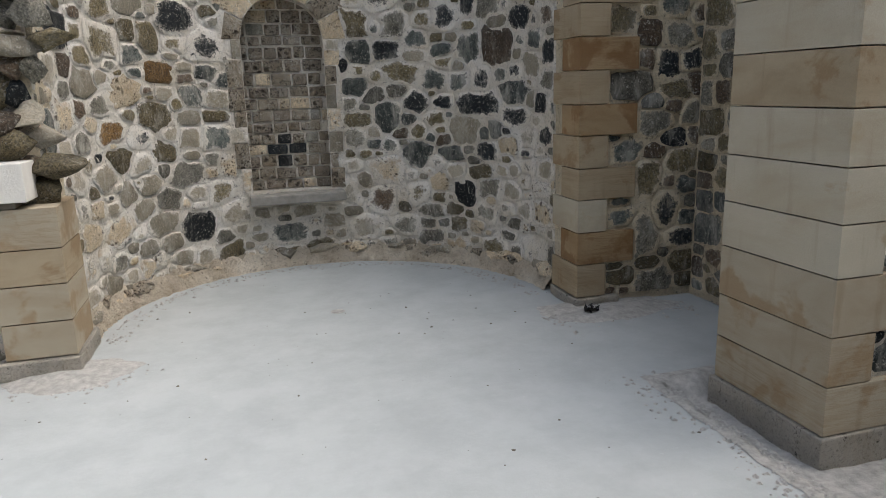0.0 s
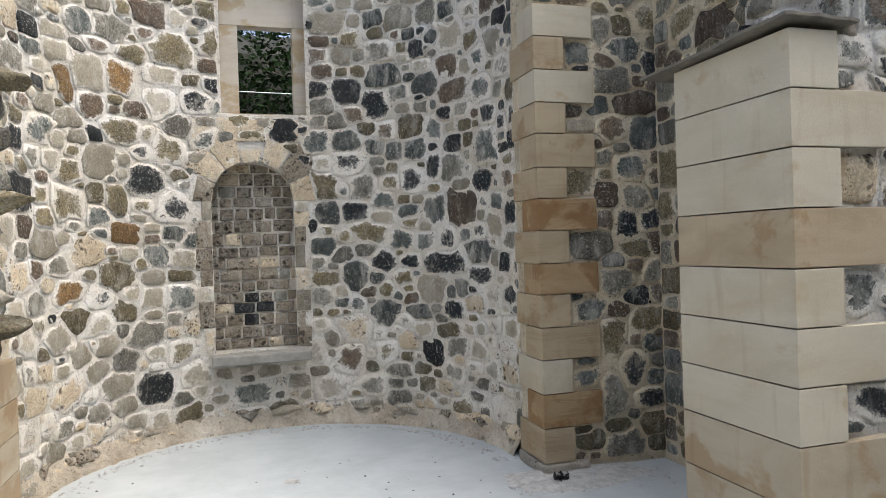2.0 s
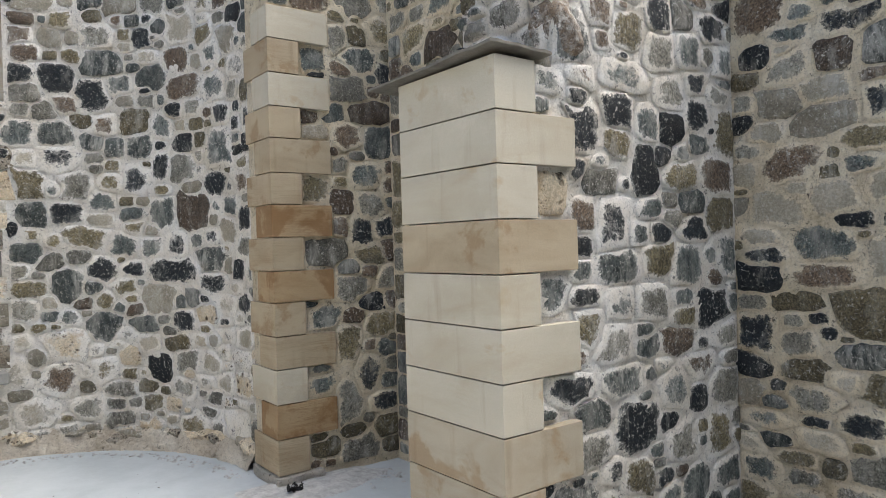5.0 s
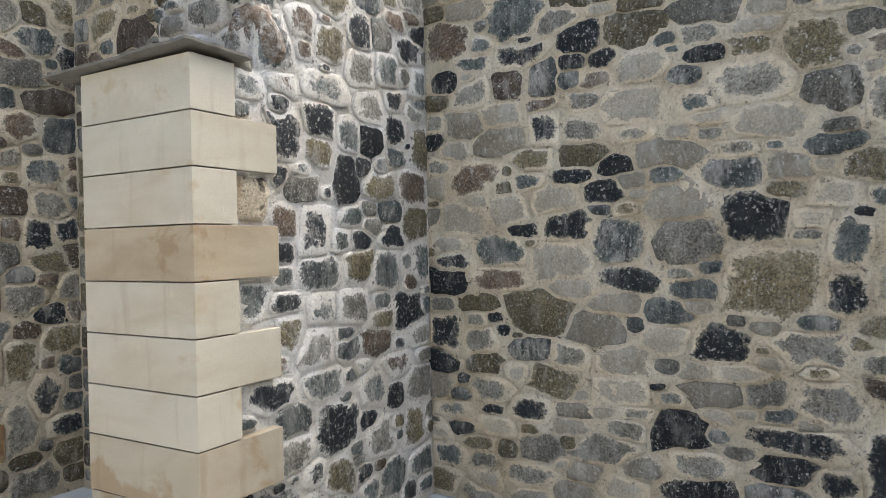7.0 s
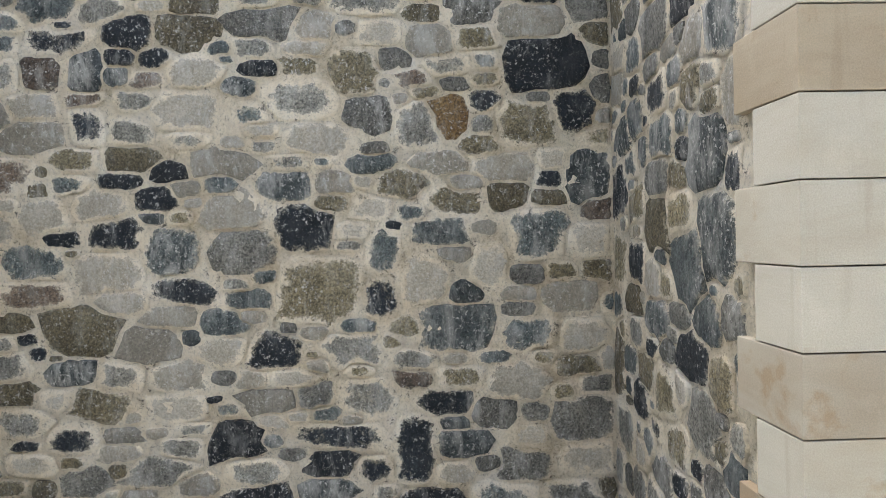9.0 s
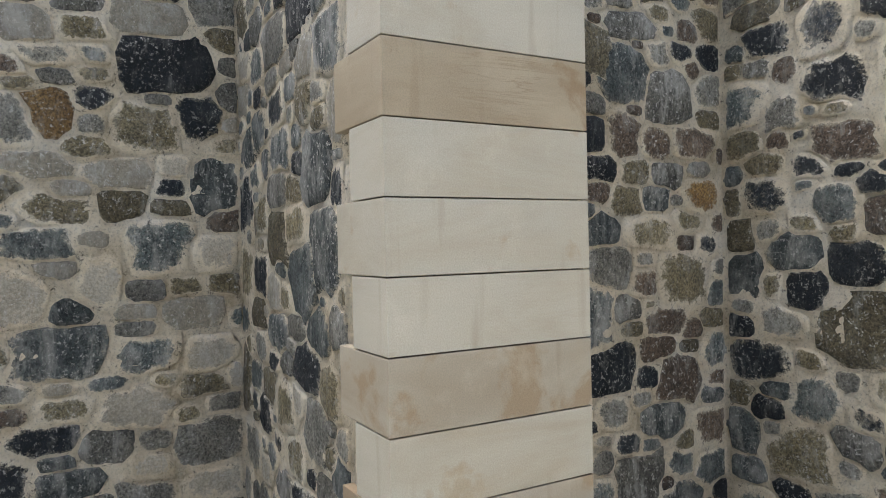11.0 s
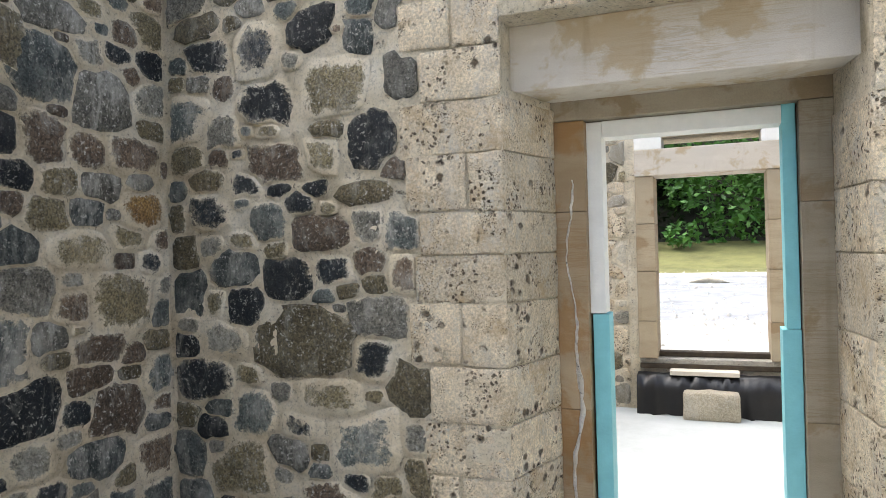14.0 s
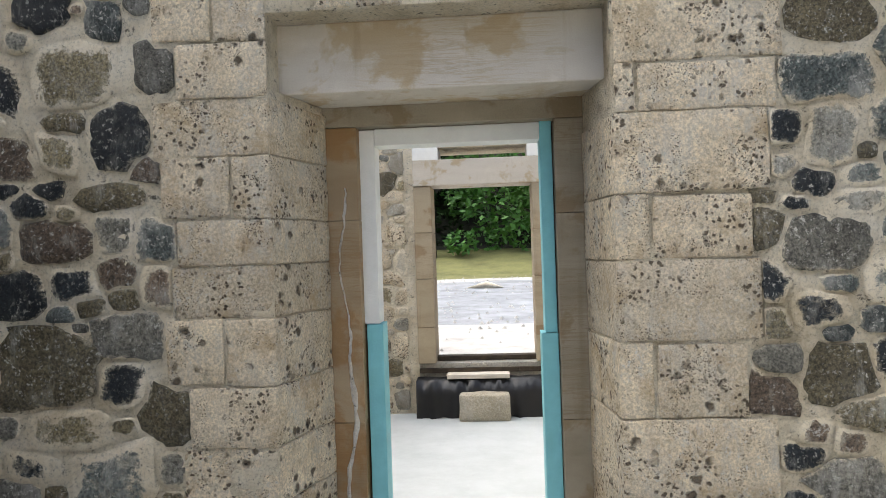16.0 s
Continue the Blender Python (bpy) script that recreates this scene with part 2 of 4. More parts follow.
def stone_material(name, dark, light, lime=0.4, rough=0.8, island=False, pits=False, tones=LIME_TONES, spill=0.2):
    """Field stone: mottled and speckled, with lime that has run down in streaks and mortar lapped over its rim."""
    m, nt, b = shader(name, rough)
    p, w = place(nt, 40.0, island=island), place(nt)
    col = ramp(nt, grain(nt, p, 7.0, 8.0, 0.75, 0.5), [(0.30, dark), (0.48, tuple((x + y) / 2 for x, y in zip(dark, light))), (0.68, light)])
    tone = nt.nodes.new("ShaderNodeHueSaturation")
    rnd = nt.nodes.new("ShaderNodeNewGeometry").outputs["Random Per Island"] if island else nt.nodes.new("ShaderNodeObjectInfo").outputs["Random"]
    val = nt.nodes.new("ShaderNodeMapRange")
    val.inputs["To Min"].default_value, val.inputs["To Max"].default_value = (0.9, 1.2) if pits else (0.55, 1.4)
    nt.links.new(rnd, val.inputs[0])
    nt.links.new(val.outputs[0], tone.inputs["Value"])
    nt.links.new(col, tone.inputs["Color"])
    speck = ramp(nt, grain(nt, p, 85.0, 5.0, 0.75), [(0.40, 0.25), (0.60, 1.6)])
    col = mix(nt, 0.35 if pits or dark[0] > 0.2 else 0.8, tone.outputs[0], speck, "MULTIPLY")
    patch = ramp(nt, grain(nt, w, 2.3, 5.0, 0.65), [(0.36, 0.1), (0.60, 1.0)])
    flecks = ramp(nt, grain(nt, p, 48.0, 6.0, 0.8), [(0.575 - 0.03 * lime, 0.0), (0.61, 0.95)])
    col = mix(nt, times(nt, flecks, patch), col, LIME)
    haze = ramp(nt, grain(nt, p, 5.0, 4.0, 0.6), [(0.5, 0.0), (0.75, 0.3 * lime)])
    col = mix(nt, haze, col, (0.42, 0.43, 0.41))
    streak = ramp(nt, grain(nt, place(nt, 0, (1, 1, 0.4)), 10.0, 8.0, 0.75, 0.3), [(0.60 - 0.28 * lime, 0.0), (0.74 - 0.26 * lime, 0.35 + 0.7 * lime)])
    col = mix(nt, times(nt, streak, patch), col, (0.57, 0.545, 0.48))
    mortar = mortar_colour(nt, tones)
    rim = nt.nodes.new("ShaderNodeAttribute")
    rim.attribute_name = "rim"
    near = plus(nt, times(nt, grain(nt, w, 11.0, 8.0, 0.8, 0.4), 1.9), -0.95 - 0.35 + spill)
    ragged = times(nt, grain(nt, w, 34.0, 6.0, 0.8), 0.7)
    broad = plus(nt, times(nt, grain(nt, w, 2.1, 4.0, 0.6), 1.3), -0.65)
    own = plus(nt, times(nt, rnd, 0.9), -0.5)
    edge = plus(nt, plus(nt, plus(nt, plus(nt, rim.outputs["Fac"], near), broad), ragged), own)
    film = ramp(nt, edge, [(0.6, 0.0), (0.92, 0.6)])
    thin = ramp(nt, grain(nt, w, 40.0, 7.0, 0.82), [(0.46, 0.0), (0.53, 1.0)])
    col = mix(nt, times(nt, film, thin), col, mortar)
    lap = ramp(nt, edge, [(0.89, 0.0), (0.95, 1.0)])
    col = mix(nt, lap, col, mortar)
    nt.links.new(col, b.inputs["Base Color"])
    k = bump(nt, b, lap, 0.005, 0.8)
    k = bump(nt, b, grain(nt, p, 22.0, 8.0, 0.78), 0.024, 1.0, k)
    k = bump(nt, b, grain(nt, w, 75.0, 6.0, 0.8), 0.008, 1.0, k)
    if pits:
        brown = ramp(nt, grain(nt, p, 4.5, 7.0, 0.75), [(0.52, 0.0), (0.66, 0.75)])
        last = mix(nt, brown, col, tuple(c * k for c, k in zip(dark, (0.95, 0.85, 0.7))))
        for scale, lo, hi, g0, g1, gs in ((16.0, 0.20, 0.34, 0.57, 0.63, 3.5), (42.0, 0.24, 0.38, 0.54, 0.60, 5.0), (100.0, 0.22, 0.36, 0.53, 0.62, 8.0)):
            warped = nt.nodes.new("ShaderNodeVectorMath")
            warped.operation = "ADD"
            sway = nt.nodes.new("ShaderNodeTexNoise")
            sway.inputs["Scale"].default_value = 30.0
            nt.links.new(p, sway.inputs["Vector"])
            shrink = nt.nodes.new("ShaderNodeVectorMath")
            shrink.operation = "MULTIPLY"
            shrink.inputs[1].default_value = (0.03, 0.03, 0.03)
            nt.links.new(sway.outputs["Color"], shrink.inputs[0])
            nt.links.new(p, warped.inputs[0])
            nt.links.new(shrink.outputs[0], warped.inputs[1])
            v = nt.nodes.new("ShaderNodeTexVoronoi")
            v.inputs["Scale"].default_value = scale
            nt.links.new(warped.outputs[0], v.inputs["Vector"])
            hole = ramp(nt, v.outputs["Distance"], [(lo, 0.0), (hi, 1.0)])
            some = ramp(nt, grain(nt, p, gs, 3.0, 0.6), [(g0 - pits, 1.0), (g1 - pits, 0.0)])
            gate = mix(nt, 1.0, hole, some, "LIGHTEN")
            k = bump(nt, b, gate, 0.5 / scale, 1.0, k)
            last = mix(nt, 0.85, last, ramp(nt, gate, [(0.0, (0.10, 0.07, 0.04)), (1.0, (1.0, 1.0, 1.0))]), "MULTIPLY")
        nt.links.new(last, b.inputs["Base Color"])
    return m


STONES, STONES_TAN = {}, {}
for key, dark, light, lime, pits in (
        ("basalt", (0.003, 0.004, 0.005), (0.024, 0.031, 0.036), 0.24, False),
        ("slate_blue", (0.016, 0.024, 0.023), (0.135, 0.155, 0.142), 0.48, False),
        ("grey", (0.085, 0.08, 0.064), (0.29, 0.27, 0.215), 0.45, False),
        ("olive", (0.085, 0.07, 0.036), (0.27, 0.22, 0.125), 0.3, False),
        ("brown", (0.06, 0.042, 0.028), (0.21, 0.15, 0.10), 0.3, False),
        ("pale", (0.28, 0.245, 0.18), (0.46, 0.41, 0.315), 0.45, False),
        ("ochre", (0.13, 0.065, 0.025), (0.34, 0.21, 0.075), 0.2, False),
        ("worn", (0.21, 0.175, 0.13), (0.42, 0.36, 0.27), 0.45, 0.09),
        ("brick_brown", (0.20, 0.165, 0.125), (0.42, 0.355, 0.275), 0.45, 0.10),
        ("tufa", (0.51, 0.405, 0.26), (0.82, 0.71, 0.53), 0.4, 0.025)):
    for table, tones, tail, spill in ((STONES, LIME_TONES, "", 0.22), (STONES_TAN, TAN_TONES, "_tan", 0.11)):
        table[key] = (stone_material("stone_" + key + tail, dark, light, lime, pits=pits, tones=tones, spill=spill),
                      stone_material("stone_" + key + tail + "_joined", dark, light, lime, island=True, pits=pits, tones=tones, spill=spill))


def sandstone(name, base, band, stain, amount, swirl=1.2):
    m, nt, b = shader(name, 0.75)
    p = place(nt, 30.0, (1, 1, 3.2))
    col = ramp(nt, grain(nt, p, 1.6, 5.0, 0.6, swirl), [(0.3, band), (0.55, base), (0.8, tuple(min(1, c * 1.08) for c in base))])
    rust = ramp(nt, grain(nt, place(nt, 50.0, (1, 1, 1.2)), 3.0, 6.0, 0.6, 0.3), [(0.62 - amount * 0.25, 0.0), (0.68 - amount * 0.25, 0.7)])
    col = mix(nt, rust, col, stain)
    drip = ramp(nt, grain(nt, place(nt, 20.0, (5, 5, 0.5)), 3.0, 3.0, 0.5), [(0.6, 0.0), (0.75, 0.35)])
    col = mix(nt, drip, col, tuple(c * 0.75 for c in stain))
    beds = grain(nt, place(nt, 30.0, (0.5, 0.5, 9.0)), 2.2, 5.0, 0.7, 0.9)
    veins = ramp(nt, beds, [(0.44, 0.0), (0.48, 0.5), (0.52, 0.0), (0.58, 0.0), (0.61, 0.35), (0.64, 0.0)])
    some = ramp(nt, grain(nt, place(nt, 30.0), 1.1, 2.0, 0.5), [(0.48, 0.0), (0.6, min(1.0, 0.25 + amount * 2.5))])
    col = mix(nt, times(nt, veins, some), col, tuple(c * 0.9 for c in stain))
    bleach = ramp(nt, grain(nt, place(nt, 17.0), 4.0, 6.0, 0.7), [(0.56, 0.0), (0.70, 0.4)])
    col = mix(nt, bleach, col, tuple(min(1, c * 1.25) for c in base))
    grit = ramp(nt, grain(nt, place(nt), 220.0, 3.0, 0.7), [(0.3, 0.82), (0.65, 1.0)])
    nt.links.new(mix(nt, 1.0, col, grit, "MULTIPLY"), b.inputs["Base Color"])
    k = bump(nt, b, grain(nt, place(nt), 160.0, 4.0, 0.7), 0.002, 0.7)
    bump(nt, b, grain(nt, place(nt), 6.0, 4.0, 0.6), 0.006, 0.5, k)
    return m


SAND_STAINED = sandstone("stained_sandstone", (0.39, 0.34, 0.255), (0.33, 0.27, 0.19), (0.29, 0.20, 0.11), 0.42, 0.7)
SAND_PALE = sandstone("pale_sandstone", (0.455, 0.415, 0.325), (0.40, 0.345, 0.25), (0.38, 0.30, 0.19), 0.0, 0.7)
SAND_TAN = sandstone("tan_sandstone", (0.38, 0.31, 0.21), (0.30, 0.23, 0.145), (0.25, 0.165, 0.085), 0.25, 0.6)
SAND_RUST = sandstone("rust_stained_sandstone", (0.34, 0.245, 0.14), (0.26, 0.165, 0.08), (0.19, 0.095, 0.032), 0.5)
SAND_GREY = sandstone("grey_cast_stone", (0.55, 0.50, 0.42), (0.48, 0.42, 0.33), (0.40, 0.29, 0.15), 0.42, 0.4)
SAND_JAMB = sandstone("rust_streaked_stone", (0.36, 0.27, 0.165), (0.27, 0.185, 0.10), (0.27, 0.14, 0.045), 0.55, 0.3)
SAND_GREY_BROWN = sandstone("grey_brown_stone", (0.30, 0.255, 0.185), (0.22, 0.18, 0.12), (0.20, 0.135, 0.065), 0.4, 0.3)


def plain(name, col, rough=0.7, var=0.25, scale=8.0, relief=0.004, metal=0.0):
    m, nt, b = shader(name, rough, metal)
    p = place(nt)
    g = grain(nt, p, scale, 6.0, 0.65)
    nt.links.new(ramp(nt, g, [(0.25, tuple(c * (1 - var) for c in col)), (0.75, tuple(min(1, c * (1 + var)) for c in col))]), b.inputs["Base Color"])
    bump(nt, b, grain(nt, p, scale * 7, 5.0, 0.7), relief, 0.8)
    return m


def floor_material():
    m, nt, b = shader("pale_screed", 0.6)
    p = place(nt)
    col = ramp(nt, grain(nt, p, 1.1, 6.0, 0.6, 0.6), [(0.25, (0.385, 0.415, 0.42)), (0.55, (0.41, 0.44, 0.445)), (0.85, (0.44, 0.465, 0.47))])
    spots = ramp(nt, grain(nt, p, 7.0, 4.0, 0.7), [(0.6, 0.0), (0.8, 0.3)])
    col = mix(nt, spots, col, (0.52, 0.54, 0.535))
    splash = ramp(nt, grain(nt, p, 17.0, 5.0, 0.7), [(0.66, 0.0), (0.74, 0.45)])
    col = mix(nt, splash, col, (0.55, 0.575, 0.575))
    worn = ramp(nt, grain(nt, p, 2.7, 7.0, 0.7), [(0.35, 0.86), (0.6, 1.0)])
    col = mix(nt, 1.0, col, worn, "MULTIPLY")
    dust = ramp(nt, grain(nt, p, 160.0, 2.0, 0.5), [(0.2, 0.8), (0.35, 1.0)])
    nt.links.new(mix(nt, 0.5, col, dust, "MULTIPLY"), b.inputs["Base Color"])
    bump(nt, b, grain(nt, p, 60.0, 6.0, 0.7), 0.002, 0.6)
    return m


FLOOR = floor_material()
FOOTING = mortar_material("cement_footing", ((0.36, 0.34, 0.30), (0.46, 0.43, 0.37), (0.56, 0.53, 0.47)))
TIMBER_WHITE = plain("white_primed_timber", (0.74, 0.73, 0.68), 0.6, 0.06, 14)
TIMBER_BLUE = plain("turquoise_painted_timber", (0.20, 0.50, 0.53), 0.5, 0.1, 10, 0.002)
SLATE = plain("weathered_slate", (0.15, 0.135, 0.11), 0.8, 0.4, 12, 0.012)
PLASTIC = plain("black_plastic_sheet", (0.012, 0.012, 0.013), 0.35, 0.3, 5, 0.002)
PLANK = plain("weathered_plank", (0.55, 0.50, 0.42), 0.8, 0.2, 6, 0.003)
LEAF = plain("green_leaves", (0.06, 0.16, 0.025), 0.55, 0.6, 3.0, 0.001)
# near-black copy of the leaves: the wood's shade is in their colour
LEAF_SHADE = plain("shade_dark_leaves", (0.013, 0.026, 0.008), 0.6, 0.6, 3.0, 0.001)
LEAF_SHADE.node_tree.nodes["Principled BSDF"].inputs["Specular IOR Level"].default_value = 0.05
BARK = plain("bark", (0.06, 0.045, 0.03), 0.9, 0.4, 12, 0.02)
GRAVEL = plain("pale_gravel", (0.38, 0.37, 0.345), 0.95, 0.4, 2.2, 0.02)
ROAD = plain("grey_gravel_track", (0.22, 0.23, 0.24), 0.95, 0.45, 1.6, 0.02)
GRASS = plain("dry_grass", (0.13, 0.13, 0.045), 0.9, 0.4, 1.5, 0.02)
METAL = plain("galvanised_wire", (0.35, 0.36, 0.37), 0.45, 0.1, 20, 0.0005, 1.0)
DUST = plain("mortar_dust", (0.42, 0.415, 0.395), 0.95, 0.35, 22, 0.012)
# near-black earth: the shade under the trees is put into its colour
SOIL_SHADE = plain("shade_dark_earth", (0.02, 0.02, 0.012), 0.95, 0.5, 4, 0.03)
SOOT = plain("charred_leaf", (0.015, 0.014, 0.013), 0.9, 0.3, 30, 0.004)


# ---- builders ----
def mesh_object(name, verts, faces, mats, parent=None, label="", smooth=False, picks=None, rim=None):
    me = bpy.data.meshes.new(name)
    me.from_pydata([tuple(v) for v in verts], [], faces)
    for m in (mats if isinstance(mats, (list, tuple)) else [mats]):
        me.materials.append(m)
    if picks is not None:
        me.polygons.foreach_set("material_index", picks)
    if smooth:
        me.polygons.foreach_set("use_smooth", [True] * len(me.polygons))
    if rim:
        me.attributes.new("rim", "FLOAT", "POINT").data.foreach_set("value", rim * (len(verts) // len(rim)))
    me.update()
    ob = new(name, me)
    ob.parent = parent
    if label:
        ob["label"] = label
    return ob


def part(name, bm, material, parent=None, label="", smooth=False):
    me = bpy.data.meshes.new(name)
    bmesh.ops.recalc_face_normals(bm, faces=bm.faces)
    bm.to_mesh(me)
    bm.free()
    me.materials.append(material)
    if smooth:
        me.polygons.foreach_set("use_smooth", [True] * len(me.polygons))
    ob = new(name, me)
    ob.parent = parent
    if label:
        ob["label"] = label
    return ob


def box(lo, hi, edge=0.006, rough=0.0, seed=0, cuts=0):
    """A block between two corners, with worn edges and, if wanted, an uneven surface."""
    bm = bmesh.new()
    bmesh.ops.create_cube(bm, size=1)
    c, s = [(a + b) / 2 for a, b in zip(lo, hi)], [abs(b - a) for a, b in zip(lo, hi)]
    for v in bm.verts:
        v.co = Vector([c[i] + v.co[i] * s[i] for i in range(3)])
    if edge:
        bmesh.ops.bevel(bm, geom=bm.edges[:], offset=min(edge, min(s) * 0.4), segments=2, affect="EDGES", profile=0.6)
    if cuts:
        bmesh.ops.subdivide_edges(bm, edges=bm.edges[:], cuts=cuts, use_grid_fill=True)
    if rough:
        for v in bm.verts:
            v.co += noise.noise_vector(v.co * 6 + Vector((seed * 3.1, seed, 0))) * rough
    return bm


def empty(name, label, category, kind="", group=""):
    return tagged(new(name), label, category, group, kind)


def lay_stones(rng, u0, u1, v0, v1, allowed, sizes, key):
    """Random rubble: big stones first, then smaller ones into the gaps. Rows of u, v, half width, half height, kind."""
    rows = [(u, v, w / 2, h / 2, k) for u, v, w, h, k in key]
    for size, tries, flat in sizes:
        for _ in range(tries):
            u, v = rng.uniform(u0, u1), rng.uniform(v0, v1)
            a = size * rng.uniform(0.75, 1.3) / 2
            b = a * rng.uniform(flat * 0.7, flat * 1.25)
            if not allowed(np.array([u]), np.array([v]))[0]:
                continue
            if rows:
                r = np.array([q[:4] for q in rows])
                near = ((r[:, 0] - u) / (r[:, 2] + a)) ** 4 + ((r[:, 1] - v) / (r[:, 3] + b)) ** 4
                if near.min() < 0.52:
                    continue
            rows.append((u, v, a, b, None))
    return rows


SIDES = 20
RIM = [1.0] * SIDES + [1.0] * SIDES + [0.78] * SIDES + [0.25] * SIDES + [0.0]


def stone_meshes(rng, rows, f, allowed, gap, proud, palette, low=None):
    """Star-shaped stones that keep a joint to their neighbours. Yields kind, centre, vertices, faces."""
    r = np.array([q[:4] for q in rows])
    kinds, weights = list(palette), np.array(list(palette.values()), float)
    n = SIDES
    steps = np.linspace(0.15, 1.35, 26)
    for i, (u, v, a, b, kind) in enumerate(rows):
        fixed = kind is not None
        if kind is None:
            if low and v < low[0] + rng.normal(0, 0.15):
                kind = str(rng.choice(low[1]))
            elif low and len(low) > 2 and u > low[2] + rng.normal(0, 0.3):
                kind = str(rng.choice(low[3]))
            else:
                kind = kinds[int(rng.choice(len(kinds), p=weights / weights.sum()))]
        d = np.hypot(r[:, 0] - u, r[:, 1] - v)
        near = np.argsort(d)[1:14]
        ang = np.arange(n) / n * 2 * math.pi + rng.uniform(-0.12, 0.12, n)
        ca, sa = np.cos(ang), np.sin(ang)
        turn = rng.normal(0, 0.14, 4)
        grow = 1.06 if fixed else 1.42
        sides = [(math.pi / 2 * q + turn[q], (a, b)[q % 2] * rng.uniform(0.95, 1.22) * grow) for q in range(4)]
        for q in range(4):
            if rng.random() < 0.55:
                diag = math.atan2(b * (1, 1, -1, -1)[q], a * (1, -1, -1, 1)[q]) + rng.normal(0, 0.15)
                sides.append((diag, math.hypot(a, b) * rng.uniform(0.78, 1.02) * grow))
        cap = np.full(n, 9.0)
        for phi, dist in sides:
            c_ = np.cos(ang - phi)
            cap = np.where(c_ > 0.05, np.minimum(cap, dist / np.maximum(c_, 0.05)), cap)
        cap *= 1 + rng.uniform(-0.07, 0.06, n)
        pu = u + np.outer(cap * ca, steps)
        pv = v + np.outer(cap * sa, steps)
        own = ((pu - u) / a) ** 4 + ((pv - v) / b) ** 4
        bad = ~allowed(pu, pv)
        for j in near:
            bad |= ((pu - r[j, 0]) / r[j, 2]) ** 4 + ((pv - r[j, 1]) / r[j, 3]) ** 4 < own
        first = np.where(bad.any(axis=1), bad.argmax(axis=1), len(steps) - 1)
        rad = np.minimum(cap, cap * steps[np.maximum(first - 1, 0)] - gap * (1.25 if low and len(low) > 2 and u > low[2] else 1.0))
        rad = np.maximum(rad, 0.2 * np.minimum(a, b))
        rad = 0.07 * np.roll(rad, 1) + 0.86 * rad + 0.07 * np.roll(rad, -1)
        h = proud * rng.uniform(0.4, 1.05)
        c = f(u, v, 0.0)
        verts, faces = [], []
        tilt = rng.uniform(-0.25, 0.25, 2)
        for ring, (k, up) in enumerate(((1.02, -0.035), (0.99, 0.1 * h), (0.90, 0.6 * h), (0.58, 1.0 * h))):
            for q in range(n):
                du, dv = rad[q] * k * ca[q], rad[q] * k * sa[q]
                lift = up + (tilt[0] * du + tilt[1] * dv) * 0.12 * (ring > 0) + (rng.uniform(-0.2, 0.2) * h if ring else 0)
                verts.append(f(u + du, v + dv, lift) - c)
        verts.append(f(u, v, h * rng.uniform(0.9, 1.2)) - c)
        for ring in range(3):
            for q in range(n):
                t = (q + 1) % n
                faces.append((ring * n + q, ring * n + t, ring * n + n + t, ring * n + n + q))
        for q in range(n):
            faces.append((3 * n + q, 3 * n + (q + 1) % n, 4 * n))
        yield kind, c, verts, faces


def wall(name, label, f, u0, u1, v0, v1, holes=(), thick=0.5, step=0.026, mortar=None, uneven=0.009, warp=None, back=True):
    """A thick wall over the sheet f(u, v, depth), with openings (u0, u1, v0, v1) right through it."""
    cuts_u = sorted({u0, u1, *[q for h in holes for q in h[:2] if u0 < q < u1]})
    cuts_v = sorted({v0, v1, *[q for h in holes for q in h[2:4] if v0 < q < v1]})
    us, vs = [], []
    for cuts, out in ((cuts_u, us), (cuts_v, vs)):
        for a, b in zip(cuts, cuts[1:]):
            k = max(1, round((b - a) / step))
            out += [a + (b - a) * i / k for i in range(k)]
        out.append(cuts[-1])
    solid = np.ones((len(us) - 1, len(vs) - 1), bool)
    for i in range(len(us) - 1):
        for j in range(len(vs) - 1):
            mu, mv = (us[i] + us[i + 1]) / 2, (vs[j] + vs[j + 1]) / 2
            solid[i, j] = not any(h[0] < mu < h[1] and h[2] < mv < h[3] for h in holes)
    verts, faces, idx = [], [], {}

    def vert(i, j, side):
        key = (i, j, side)
        if key not in idx:
            u, v = us[i], vs[j]
            vv = warp(u, v) if warp else v
            p = f(u, vv, 0.0 if side == 0 else -thick)
            if side == 0:
                lift = -0.004 + uneven * (noise.noise(p * 5) + 0.8 * noise.noise(p * 13) + 0.7 * noise.noise(p * 31))
                p = f(u, vv, lift)
            idx[key] = len(verts)
            verts.append(p)
        return idx[key]

    for i in range(len(us) - 1):
        for j in range(len(vs) - 1):
            if not solid[i, j]:
                continue
            faces.append((vert(i, j, 0), vert(i + 1, j, 0), vert(i + 1, j + 1, 0), vert(i, j + 1, 0)))
            faces.append((vert(i, j, 1), vert(i, j + 1, 1), vert(i + 1, j + 1, 1), vert(i + 1, j, 1)))
            for di, dj, e in ((-1, 0, ((i, j), (i, j + 1))), (1, 0, ((i + 1, j + 1), (i + 1, j))), (0, -1, ((i + 1, j), (i, j))), (0, 1, ((i, j + 1), (i + 1, j + 1)))):
                a, b = i + di, j + dj
                if not (0 <= a < len(us) - 1 and 0 <= b < len(vs) - 1) or not solid[a, b]:
                    p, q = e
                    faces.append((vert(*p, 0), vert(*q, 0), vert(*q, 1), vert(*p, 1)))
    me = bpy.data.meshes.new(name)
    me.from_pydata([tuple(v) for v in verts], [], faces)
    me.materials.append(mortar or MORTAR)
    bm = bmesh.new()
    bm.from_mesh(me)
    bmesh.ops.recalc_face_normals(bm, faces=bm.faces)
    bm.to_mesh(me)
    bm.free()
    ob = new(name, me)
    return tagged(ob, label, "wall", kind="structure")


